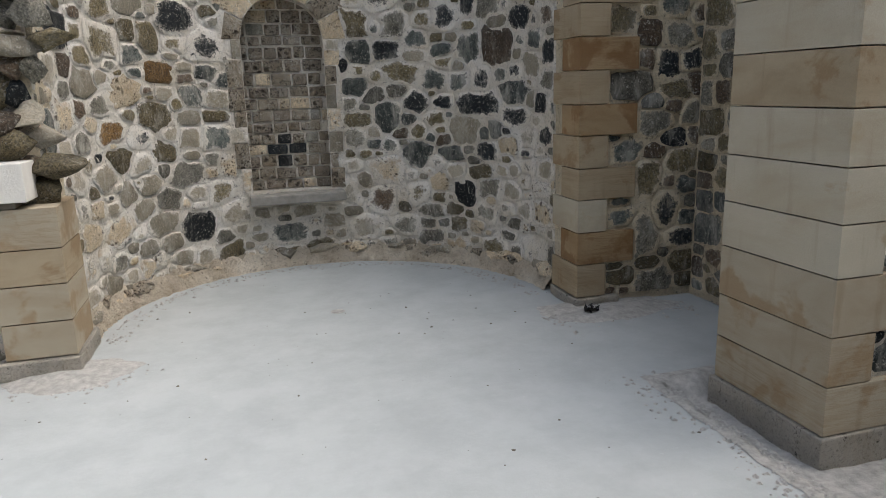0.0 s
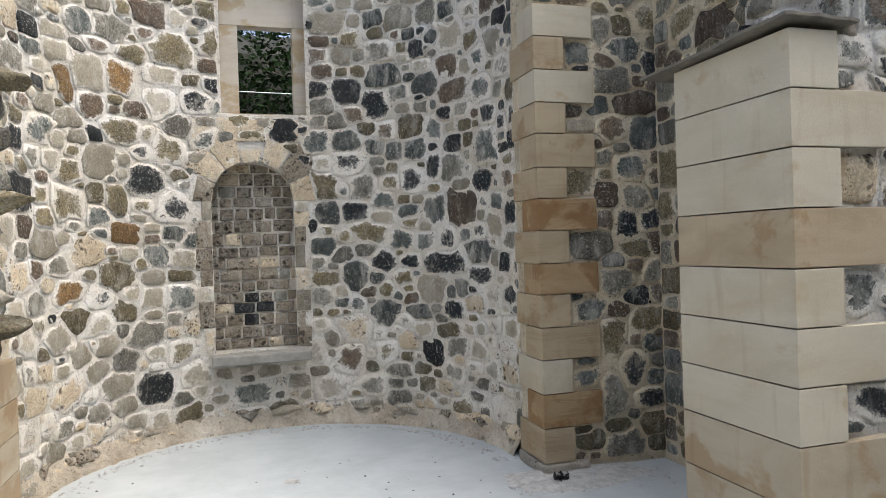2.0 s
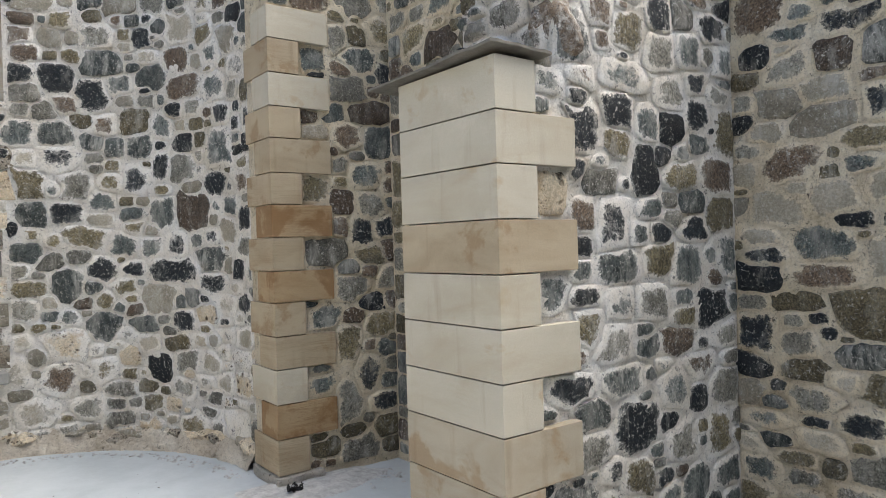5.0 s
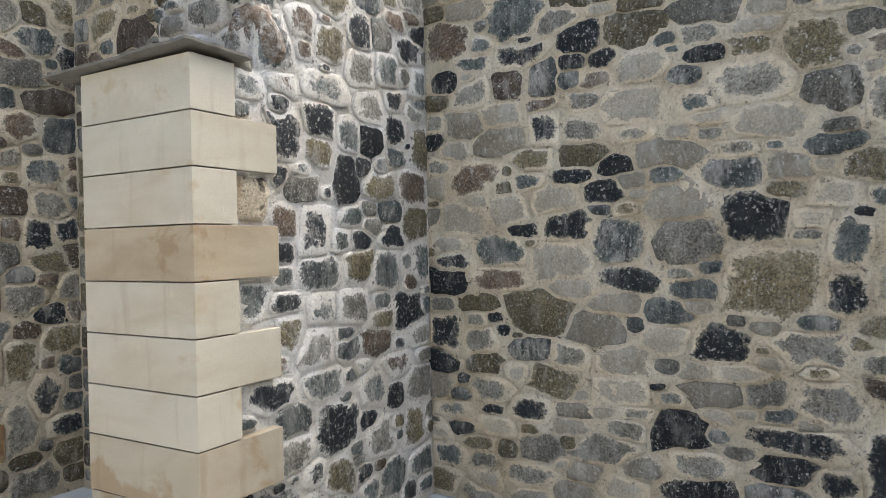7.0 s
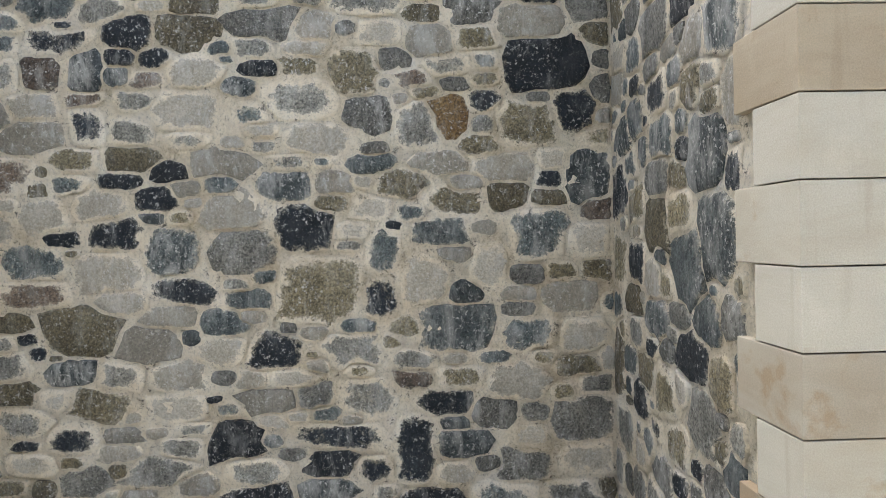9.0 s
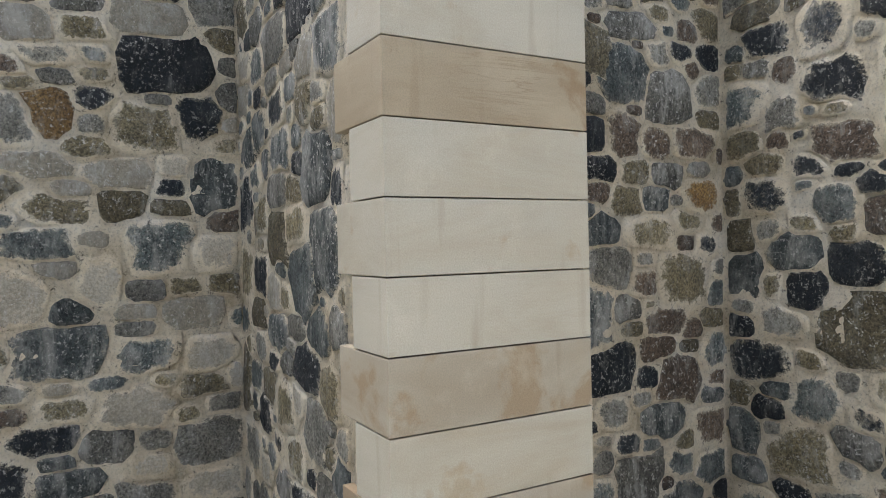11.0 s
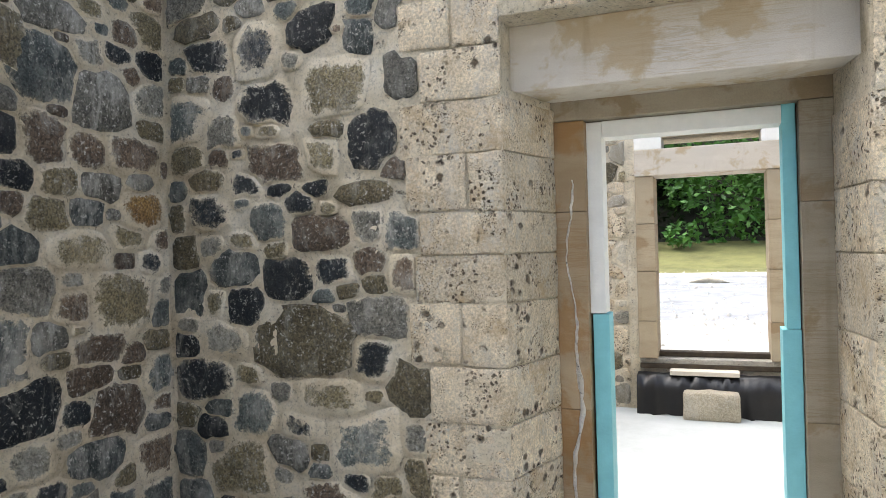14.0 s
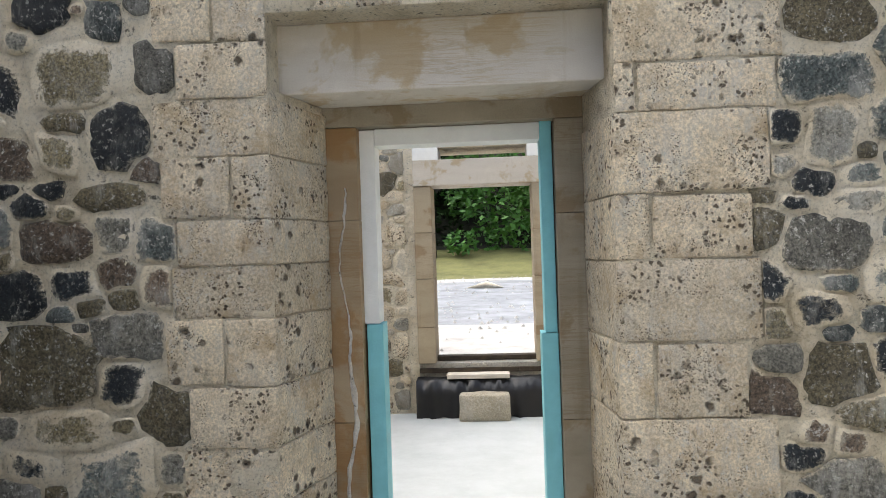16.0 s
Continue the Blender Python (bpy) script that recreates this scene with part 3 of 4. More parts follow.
def stud(ob, seed, f, u0, u1, v0, v1, allowed, sizes, palette, key=(), gap=0.005, proud=0.012, most=300, first=None, low=None, table=STONES, cover=None):
    """Set the stones of a wall: the nearest as pieces, the rest joined. cover(u, v) tells how far mortar laps over them."""
    rng = np.random.default_rng(seed)
    rows = lay_stones(rng, u0, u1, v0, v1, allowed, sizes, key)
    if first:
        rows.sort(key=lambda q: first(q[0], q[1]))
    jv, jf, jm, jr = [], [], [], []
    names = list(table)
    for i, (kind, c, verts, faces) in enumerate(stone_meshes(rng, rows, f, allowed, gap, proud, palette, low)):
        more = cover(rows[i][0], rows[i][1]) if cover and rows[i][4] is None else 0.0
        rim = [q + more for q in RIM]
        if i < most:
            s = mesh_object("stone", verts, faces, table[kind][0], ob, smooth=True, rim=rim)
            s.location = c
        else:
            k = len(jv)
            jv += [v + c for v in verts]
            jf += [tuple(q + k for q in face) for face in faces]
            jm += [names.index(kind)] * len(faces)
            jr += rim
    if jv:
        rest = mesh_object("stones", jv, jf, [table[k][1] for k in names], ob, smooth=True, picks=jm, rim=jr)
        rest["kind"] = "stuff"


def flat_wall(ox, oy, dx, dy, nx, ny):
    """A sheet whose u runs along (dx, dy) from (ox, oy) and whose depth faces (nx, ny)."""
    return lambda u, v, d: Vector((ox + u * dx + d * nx, oy + u * dy + d * ny, v))


def inside(u0, u1, v0, v1, holes=()):
    def ok(u, v):
        a = (u > u0) & (u < u1) & (v > v0) & (v < v1)
        for h in holes:
            a &= ~((u > h[0]) & (u < h[1]) & (v > h[2]) & (v < h[3]))
        return a
    return ok


TOP, LOW = 4.0, 3.2
MIXED = {"basalt": 2.8, "slate_blue": 2.8, "grey": 2.8, "olive": 3.2, "brown": 1, "pale": 1.4}
RUBBLE = ((0.28, 300, 0.72), (0.21, 1400, 0.70), (0.155, 2400, 0.72), (0.105, 700, 0.7))

def boulder(seed, size):
    """A broken stone: a coarse ball pushed about and cut by a few flat breaks."""
    bm = bmesh.new()
    bmesh.ops.create_icosphere(bm, subdivisions=3, radius=1)
    r = random.Random(seed)
    cuts = [(Vector((r.uniform(-1, 1), r.uniform(-1, 1), r.uniform(-1, 1))).normalized(), r.uniform(0.42, 0.8)) for _ in range(14)]
    for v in bm.verts:
        p = v.co.copy()
        for nrm, d in cuts:
            over = p.dot(nrm) - d
            if over > 0:
                p -= nrm * over
        p += noise.noise_vector(p * 3 + Vector((seed, seed, 0))) * 0.07 + noise.noise_vector(p * 8 + Vector((seed, 0, seed))) * 0.04
        p *= 1.25
        v.co = Vector((p.x * size[0], p.y * size[1], p.z * size[2])) / 2
    return bm


# ---- ground and floors ----
fx, fy = (-3.6, 1.84, 2.95, 4.6), (-8.0, 1.66, 2.95, 7.2)
floor = mesh_object("floor", [(x, y, 0) for y in fy for x in fx], [(j * 4 + i, j * 4 + i + 1, j * 4 + i + 5, j * 4 + i + 4) for j in range(3) for i in range(3) if (i, j) != (1, 1)], FLOOR)
tagged(floor, "pale grey dusty concrete screed floor", "floor", kind="structure")

n = 40
verts, faces = [], []
for j in range(n + 1):
    for i in range(n + 1):
        a, b = i / n, j / n
        x, y = 1.82 + 1.15 * a, 1.64 + 1.33 * b
        edge = min(a, b, 1 - b, 1 - a) * 1.2
        lift = 0.5 + 0.5 * noise.noise(Vector((x * 6, y * 6, 3)))
        z = 0.004 - 0.088 * min(1.0, max(0.0, edge - 0.03 - 0.07 * lift) / 0.10) + 0.012 * noise.noise(Vector((x * 15, y * 15, 0))) * min(1, edge * 12)
        verts.append((x + 0.05 * noise.noise(Vector((y * 7, 0, 2))) * (a < 0.01), y + 0.05 * noise.noise(Vector((x * 7, 5, 2))) * (b < 0.01), z))
for j in range(n):
    for i in range(n):
        q = j * (n + 1) + i
        faces.append((q, q + 1, q + n + 2, q + n + 1))
bed = tagged(mesh_object("rubble_bed", verts, faces, DUST, smooth=True), "unpaved dusty strip of rubble round the pier", "rubble", kind="stuff")

# ---- apse ----
CX, CY, R = 0.48, 4.60, 1.64


def apse(u, v, d):
    a = u / R
    return Vector((CX + (R - d) * math.cos(a), CY + (R - d) * math.sin(a), v))


def apse_u(x):
    return R * math.acos((x - CX) / R)


NICHE = (apse_u(0.675), apse_u(-0.005), 0.66, 2.29)
WINDOW = (apse_u(0.81), apse_u(0.10), 2.70, 3.95)
U_END = R * math.radians(188)


def niche_arch(u, v):
    a, b, lo, hi = NICHE
    if not a - 1e-6 <= u <= b + 1e-6:
        return v
    r = (b - a) / 2
    h = hi - r + math.sqrt(max(0.0, r * r - (u - (a + b) / 2) ** 2))
    if v <= hi:
        return v if v < 1.3 else 1.3 + (v - 1.3) * (h - 1.3) / (hi - 1.3)
    return v if v > 2.65 else h + (v - hi) * (2.65 - h) / (2.65 - hi)


wall_apse = wall("wall_apse", "curved rubble stone apse wall in pale lime mortar", apse, 0.02, U_END, 0, TOP, [NICHE, WINDOW], 0.55, 0.026, MORTAR, 0.010, niche_arch)


def apse_ok(u, v):
    a, b, lo, hi = NICHE
    m = (a + b) / 2
    r = (b - a) / 2
    surround = ((np.abs(u - m) < r + 0.13) & (v > lo) & (v < hi - r)) | (((u - m) ** 2 + (v - (hi - r)) ** 2 < (r + 0.2) ** 2) & (v >= hi - r))
    sill = (np.abs(u - m) < r + 0.1) & (v > 0.54) & (v < 0.70)
    win = (u > WINDOW[0] - 0.02) & (u < WINDOW[1] + 0.02) & (v > WINDOW[2] - 0.02) & (v < WINDOW[3])
    return (u > 0.05) & (u < U_END) & (v > 0.12) & (v < TOP) & ~surround & ~sill & ~win


stud(wall_apse, 11, apse, 0.02, U_END, 0.1, TOP, apse_ok, ((0.26, 400, 0.75), (0.20, 3000, 0.75), (0.15, 6000, 0.78), (0.105, 2500, 0.75)), MIXED, KEY_APSE, 0.006, 0.012, 300, low=(0.95, ("pale", "pale", "tufa", "grey", "olive"), 2.9, ("pale", "pale", "tufa", "grey", "olive", "olive", "slate_blue", "basalt", "brown")), cover=lambda u, v: -0.04 + 0.24 * min(1.0, max(0.0, (1.15 - v) / 0.5)) + (0.12 if u < 0.7 else 0.0))

# ---- side walls of the east bays ----
P2_JOINTS = [0.06, 0.277, 0.49, 0.733, 0.949, 1.169, 1.39, 1.614, 1.838, 2.055, 2.276]
P1_JOINTS = [0.073, 0.303, 0.525, 0.748, 0.959, 1.174, 1.377, 1.592, 1.802, 2.005, 2.226, 2.429, 2.642, 2.859, 3.07]
f_p1 = flat_wall(2.07, 4.18, 1, 0, 0, -1)
wall_p1 = wall("wall_bay_north", "dark rubble stone side wall of a bay", f_p1, 0, 1.4, 0, TOP, (), 0.36, mortar=MORTAR_TAN)
stud(wall_p1, 21, f_p1, 0, 0.95, 0.05, TOP, inside(0.0, 0.93, 0.05, TOP, [(0, 0.215 if k % 2 == 0 else 0.425, P1_JOINTS[k] - 0.01, P1_JOINTS[k + 1] + 0.01) for k in range(14)]), RUBBLE, {"basalt": 1, "slate_blue": 3, "grey": 3, "olive": 3, "brown": 3}, KEY_P1, table=STONES_TAN)

f_a = flat_wall(2.97, 4.18, 0, -1, -1, 0)
wall_a = wall("wall_bay_back", "rubble stone back wall of the narrow bay", f_a, 0, 1.5, 0, TOP, (), 0.5, mortar=MORTAR_TAN)
stud(wall_a, 31, f_a, 0, 1.45, 0.05, TOP, inside(0.02, 1.43, 0.05, TOP), RUBBLE, {"slate_blue": 3, "grey": 4, "olive": 3, "brown": 3}, (), table=STONES_TAN)

f_p2 = flat_wall(2.16, 2.10, 1, 0, 0, -1)
wall_p2 = wall("wall_cross_north", "rubble stone cross wall with broken upper end", f_p2, 0, 1.75, 0, LOW, [(0, 0.33, 2.29, LOW)], 0.62)
stud(wall_p2, 41, f_p2, 0.1, 1.75, 0.05, LOW, inside(0.0, 1.73, 0.05, LOW, [(0, 0.42 if k % 2 == 0 else 0.185, P2_JOINTS[k] - 0.01, P2_JOINTS[k + 1] + 0.01) for k in range(10)] + [(0, 0.34, 2.28, LOW)]), RUBBLE, {"basalt": 4, "slate_blue": 5, "grey": 2, "olive": 2, "brown": 1}, KEY_P2, cover=lambda u, v: 0.1 if u < 0.75 else 0.0)

f_e = flat_wall(3.893, 2.12, 0, -1, -1, 0)
wall_e = wall("wall_east", "coursed rubble stone wall in tan lime mortar", f_e, -0.3, 3.7, 0, LOW, (), 0.5, mortar=MORTAR_TAN)
stud(wall_e, 51, f_e, 0, 3.4, 0.02, LOW, inside(0.01, 3.4, 0.02, LOW), ((0.30, 500, 0.55), (0.23, 2500, 0.56), (0.17, 3500, 0.58), (0.11, 900, 0.6)),
     {"basalt": 1.5, "slate_blue": 1.9, "grey": 4.0, "olive": 3.0, "brown": 0.6, "pale": 4.2}, KEY_E, table=STONES_TAN, cover=lambda u, v: 0.12 if v < 0.9 else 0.04, first=lambda u, v: abs(v - 1.5))

f_p3 = flat_wall(2.05, -1.215, 0.99929, -0.0376, 0.0376, 0.99929)
wall_p3 = wall("wall_cross_south", "lime-streaked rubble stone cross wall", f_p3, 0, 1.85, 0, LOW, (), 0.62, mortar=MORTAR_TAN)
stud(wall_p3, 61, f_p3, 0.1, 1.83, 0.05, LOW, inside(0.2, 1.83, 0.05, LOW, [(0, 0.30, 0.41 + 0.4212 * k, 0.63 + 0.4212 * k) for k in range(-1, 7)]), RUBBLE, {"basalt": 2.0, "slate_blue": 5, "grey": 3, "olive": 2, "pale": 0.8}, (), table=STONES_TAN)

f_c = flat_wall(2.83, -1.80, 0, -1, -1, 0)
wall_c = wall("wall_bay_south", "dark rubble stone back wall of the south bay", f_c, 0, 1.9, 0, LOW, (), 0.5, mortar=MORTAR_TAN)
stud(wall_c, 71, f_c, 0, 1.75, 0.03, LOW, inside(0.0, 1.74, 0.03, LOW), RUBBLE, {"basalt": 0.8, "slate_blue": 3, "grey": 3, "olive": 4, "brown": 2.5}, KEY_C, table=STONES_TAN, low=(0.75, ("basalt", "brown", "grey", "slate_blue")))

f_s = flat_wall(2.83, -3.547, -1, 0, 0, 1)
LEFT_Z, LEFT_X = (0.0, 0.33, 0.57, 0.80, 1.04, 1.31, 1.52, 1.70, 1.95, 2.18, 2.40, 2.62), (1.5, 1.42, 1.44, 1.41, 1.50, 1.47, 1.44, 1.50, 1.53, 1.43, 1.52)
RIGHT_Z, RIGHT_X = (0.0, 0.30, 0.58, 0.89, 1.18, 1.49, 1.74, 2.05, 2.24, 2.52, 2.7), (-0.8, -0.7, -0.84, -0.74, -0.80, -0.77, -0.84, -0.87, -0.9, -0.7)
QUOINED = [(2.83 - x, 1.8, LEFT_Z[k] - 0.005, LEFT_Z[k + 1] + 0.005) for k, x in enumerate(LEFT_X)]
QUOINED += [(3.0, 2.83 - x, RIGHT_Z[k] - 0.005, RIGHT_Z[k + 1] + 0.005) for k, x in enumerate(RIGHT_X)] + [(1.7, 3.2, 0, 2.70)]
DOOR = (1.77, 3.10, -0.1, 2.506)
wall_s = wall("wall_south", "rubble stone wall with pitted limestone quoins", f_s, -0.3, 6.3, 0, LOW, [DOOR], 0.75, mortar=MORTAR_TAN)
stud(wall_s, 81, f_s, 0, 4.6, 0.03, LOW, inside(0.02, 4.6, 0.03, LOW, QUOINED), RUBBLE, {"basalt": 2, "slate_blue": 2.5, "grey": 3, "olive": 3.5, "brown": 1.5}, KEY_S, table=STONES_TAN, first=lambda u, v: u)

# plain walls that close the place
# never in view; raised to 3 m to cut low western light
wall_w = wall("wall_west", "unseen plain west wall, added to hold back low light", flat_wall(-3.4, -3.6, 0, 1, 1, 0), 0, 8.2, 0, 3.0, (), 0.4, 0.5)
f_l = flat_wall(-1.1, 4.16, -1, 0, 0, -1)
wall_l = wall("wall_left", "low broken rubble wall end", f_l, 0, 2.4, 0, 0.93, (), 0.5, 0.08)

# ---- piers of sawn sandstone ----
def courses(name, label, rows, tops):
    """A stack of sawn blocks; rows give lower corner, upper corner and material."""
    pier = empty(name, label, "pier", "structure")
    for lo, hi, m in rows:
        part("sandstone_block", box(lo, hi, 0.003), m, pier)
    return pier


rng = random.Random(5)
rows, j = [], P2_JOINTS
tint = [SAND_STAINED, SAND_STAINED, SAND_STAINED, SAND_PALE, SAND_PALE, SAND_PALE, SAND_TAN, SAND_PALE, SAND_PALE, SAND_PALE]
for k in range(10):
    e = 2.57 if k % 2 == 0 else 2.335
    rows.append(((2.11 + 0.004 * (k < 2), 2.06, j[k] + 0.003), (e, 2.75, j[k + 1] - 0.0025), tint[k]))
pier_2 = courses("pier_2", "sawn pale sandstone pier in alternating courses", rows, 2.28)
part("plinth", box((2.098, 2.048, -0.12), (2.6, 2.77, 0.058), 0.008, 0.008, 3, 4), FOOTING, pier_2, "rough cement plinth")

rows, j = [], P1_JOINTS
for k in range(14):
    e = 2.265 if k % 2 == 0 else 2.475
    m = SAND_RUST if k in (1, 5, 7) else SAND_TAN if k not in (2, 11, 13) else SAND_PALE
    rows.append(((2.05, 4.14, j[k] + 0.003), (e, 4.54 if k % 2 == 0 else 4.4, j[k + 1] - 0.003), m))
pier_1 = courses("pier_1", "rust-stained sandstone corner pier beside the apse", rows, 3.07)
part("plinth", box((2.03, 4.11, 0), (2.36, 4.55, 0.07), 0.012, 0.01, 3, 3), FOOTING, pier_1, "grey cement plinth")

rows = []
for k in range(13):
    z = 0.2 + 0.2106 * k
    m = SAND_TAN if k == 8 else SAND_STAINED if k in (2, 4) else SAND_PALE
    e = 2.34 if k % 2 == 0 else 2.23
    rows.append(((2.0, -1.885, z + 0.002), (e, -1.195, z + 0.2086), m))
pier_3 = courses("pier_3", "sawn cream sandstone pier with dark open joints", rows, 3)
part("plinth", box((1.97, -1.92, 0), (2.4, -1.17, 0.198), 0.012, 0.01, 3, 3), FOOTING, pier_3)

rows, j = [], [0.106, 0.311, 0.522, 0.722, 0.949]
for k in range(4):
    e = -1.42 if k % 2 == 0 else -1.75
    rows.append(((e, 4.10, j[k] + 0.003), (-1.06, 4.55, j[k + 1] - 0.003), SAND_STAINED if k != 2 else SAND_TAN))
pier_4 = courses("pier_4", "unfinished low sandstone corner pier", rows, 0.95)
part("plinth", box((-1.5, 4.06, 0), (-1.04, 4.6, 0.103), 0.01, 0.01, 3, 3), FOOTING, pier_4)

# ---- door in the south wall ----
door_1 = empty("door_1", "open doorway with cast stone lintel and painted timber lining", "doorway", "structure")
part("lintel", box((-0.31, -4.05, 2.216), (1.07, -3.705, 2.506), 0.008), SAND_GREY, door_1, "stained grey cast stone lintel")
for x0, x1, m in ((0.80, 1.09, SAND_JAMB), (-0.33, -0.09, SAND_GREY_BROWN)):
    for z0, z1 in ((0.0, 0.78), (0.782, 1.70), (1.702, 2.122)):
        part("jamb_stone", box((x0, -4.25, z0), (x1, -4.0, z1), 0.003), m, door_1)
part("head", box((-0.33, -4.25, 2.125), (1.09, -3.997, 2.5), 0.004), SAND_GREY_BROWN, door_1)
part("lining_board", box((0.73, -4.2, 1.222), (0.805, -4.07, 2.12), 0.004), TIMBER_WHITE, door_1, "white primed timber board")
part("lining_board", box((0.715, -4.2, 0), (0.79, -4.06, 1.22), 0.004), TIMBER_BLUE, door_1, "turquoise painted board")
part("lining_board", box((-0.087, -4.2, 0), (-0.012, -4.06, 1.16), 0.004), TIMBER_BLUE, door_1, "turquoise painted board")
part("lining_board", box((-0.085, -4.2, 1.162), (-0.03, -4.07, 2.14), 0.004), TIMBER_BLUE, door_1, "turquoise painted board")
part("lining_head", box((-0.03, -4.2, 2.045), (0.728, -4.066, 2.122), 0.004), TIMBER_WHITE, door_1, "white primed timber head board")

verts, faces = [], []
for i in range(60):
    z = 0.35 + 1.5 * i / 59
    x = 0.865 + 0.020 * math.sin(z * 5.2) + 0.010 * math.sin(z * 13 + 1) + 0.008 * noise.noise(Vector((z * 20, 0, 0)))
    w = (0.006 + 0.018 * abs(noise.noise(Vector((z * 6, 3, 0))))) * (1.0 if z < 1.2 else 0.5)
    for dx, dy in ((-w, 0.0), (-w * 0.5, 0.006), (w * 0.5, 0.006), (w, 0.0)):
        verts.append((x + dx, -4.0 + dy, z))
for i in range(59):
    for k in range(3):
        q = i * 4 + k
        faces.append((q, q + 1, q + 5, q + 4))
mesh_object("mortar_run", verts, faces, MORTAR, door_1, "white run of spilt mortar down the jamb", smooth=True)

# ---- room beyond the door ----
f_f = flat_wall(3.0, -7.5, -1, 0, 0, 1)
wall_f = wall("wall_far", "pale rubble stone wall with a window opening", f_f, 0, 5.5, 0, LOW, [(2.07, 3.35, 0, 2.53)], 0.6, mortar=MORTAR_TAN)
stud(wall_f, 91, f_f, 1.2, 3.9, 0.03, 3.0, inside(1.2, 3.9, 0.03, 3.0, [(1.98, 3.42, 0, 2.6)]), ((0.24, 300, 0.8), (0.17, 900, 0.8), (0.11, 1500, 0.8)), {"tufa": 5, "olive": 2, "grey": 1, "pale": 3}, (), most=120, table=STONES_TAN)
wall("wall_far_side", "plain plastered stone wall of the far room", flat_wall(2.8, -4.25, 0, -1, -1, 0), 0, 3.3, 0, 3.0, (), 0.3, 0.4)
wall("wall_far_side", "plain plastered stone wall of the far room", flat_wall(-2.2, -7.5, 0, 1, 1, 0), 0, 3.3, 0, 3.0, (), 0.3, 0.4)

# window opening at the far end, its step and what lies there
window_2 = empty("window_2", "bare far opening with sandstone jambs and lintel", "window", "structure")
for x0, x1 in ((0.767, 0.935), (-0.36, -0.185)):
    for z0, z1 in ((0.48, 0.82), (0.823, 1.28), (1.283, 1.72), (1.723, 2.162)):
        part("jamb_stone", box((x0, -7.85, z0), (x1, -7.46, z1), 0.006), SAND_TAN, window_2)
part("lintel", box((-0.36, -7.85, 2.165), (0.935, -7.45, 2.41), 0.008), SAND_GREY, window_2)
part("spacer", box((0.69, -7.85, 2.412), (0.935, -7.47, 2.53), 0.006), TIMBER_WHITE, window_2, "pale mortar bed")
part("spacer", box((-0.36, -7.85, 2.412), (-0.151, -7.47, 2.53), 0.006), TIMBER_WHITE, window_2, "pale mortar bed")
part("sill_wall", box((-0.36, -8.05, 0), (0.935, -7.5, 0.475), 0.01), FOOTING, window_2)
for x0, x1, y0, z0, w in ((-0.36, 0.93, -7.48, 0.385, 0.10), (-0.3, 0.90, -7.62, 0.478, 0.12)):
    b = empty("timber_beam", "weathered dark timber beam on the step", "beam")
    part("beam", box((x0, y0 - w, z0), (x1, y0, z0 + 0.045), 0.006), BARK, b)
board = empty("loose_board", "pale sawn board lying on the black sheeting", "board")
part("board", box((0.08, -7.48, 0.352), (0.66, -7.33, 0.392), 0.004), PLANK, board)

bm = bmesh.new()
n = 36
grid = [[bm.verts.new((0.95 - 1.32 * i / n, -7.28 + 0.03 * noise.noise(Vector((i * 0.35, 0, 9))) - (0.0, 0.015, 0.03, 0.06, 0.22)[k] + 0.05 * noise.noise(Vector((i * 0.9, k * 0.9, 2))),
                       (0.004, 0.09, 0.2, 0.335, 0.35)[k] + 0.012 * noise.noise(Vector((i * 0.4, k, 7))))) for k in range(5)] for i in range(n + 1)]
for i in range(n):
    for k in range(4):
        bm.faces.new((grid[i][k], grid[i + 1][k], grid[i + 1][k + 1], grid[i][k + 1]))
sheet = part("plastic_sheet", bm, PLASTIC, None, smooth=True)
tagged(sheet, "crumpled black plastic sheet draped over the step", "sheet")
block = empty("stone_block", "pale rough-hewn limestone block on the floor", "stone block")
part("block", box((0.085, -7.36, 0.0), (0.547, -7.14, 0.236), 0.025, 0.012, 4, 3), STONES["pale"][0], block, smooth=True)

# ---- pitted limestone quoins at the door ----
def prism(pts, z0, z1, seed):
    """A block over a plan outline, slightly uneven, with eased edges."""
    bm = bmesh.new()
    lo = [bm.verts.new((x, y, z0)) for x, y in pts]
    hi = [bm.verts.new((x, y, z1)) for x, y in pts]
    k = len(pts)
    bm.faces.new(lo)
    bm.faces.new(hi)
    for i in range(k):
        bm.faces.new((lo[i], lo[(i + 1) % k], hi[(i + 1) % k], hi[i]))
    bmesh.ops.recalc_face_normals(bm, faces=bm.faces)
    bmesh.ops.bevel(bm, geom=bm.edges[:], offset=0.007, segments=2, affect="EDGES", profile=0.5)
    bmesh.ops.subdivide_edges(bm, edges=[e for e in bm.edges if e.calc_length() > 0.1], cuts=4, use_grid_fill=True)
    for v in bm.verts:
        v.co += noise.noise_vector(v.co * 9 + Vector((seed, 0, 0))) * 0.005 + noise.noise_vector(v.co * 26 + Vector((0, seed, 0))) * 0.004
    return bm


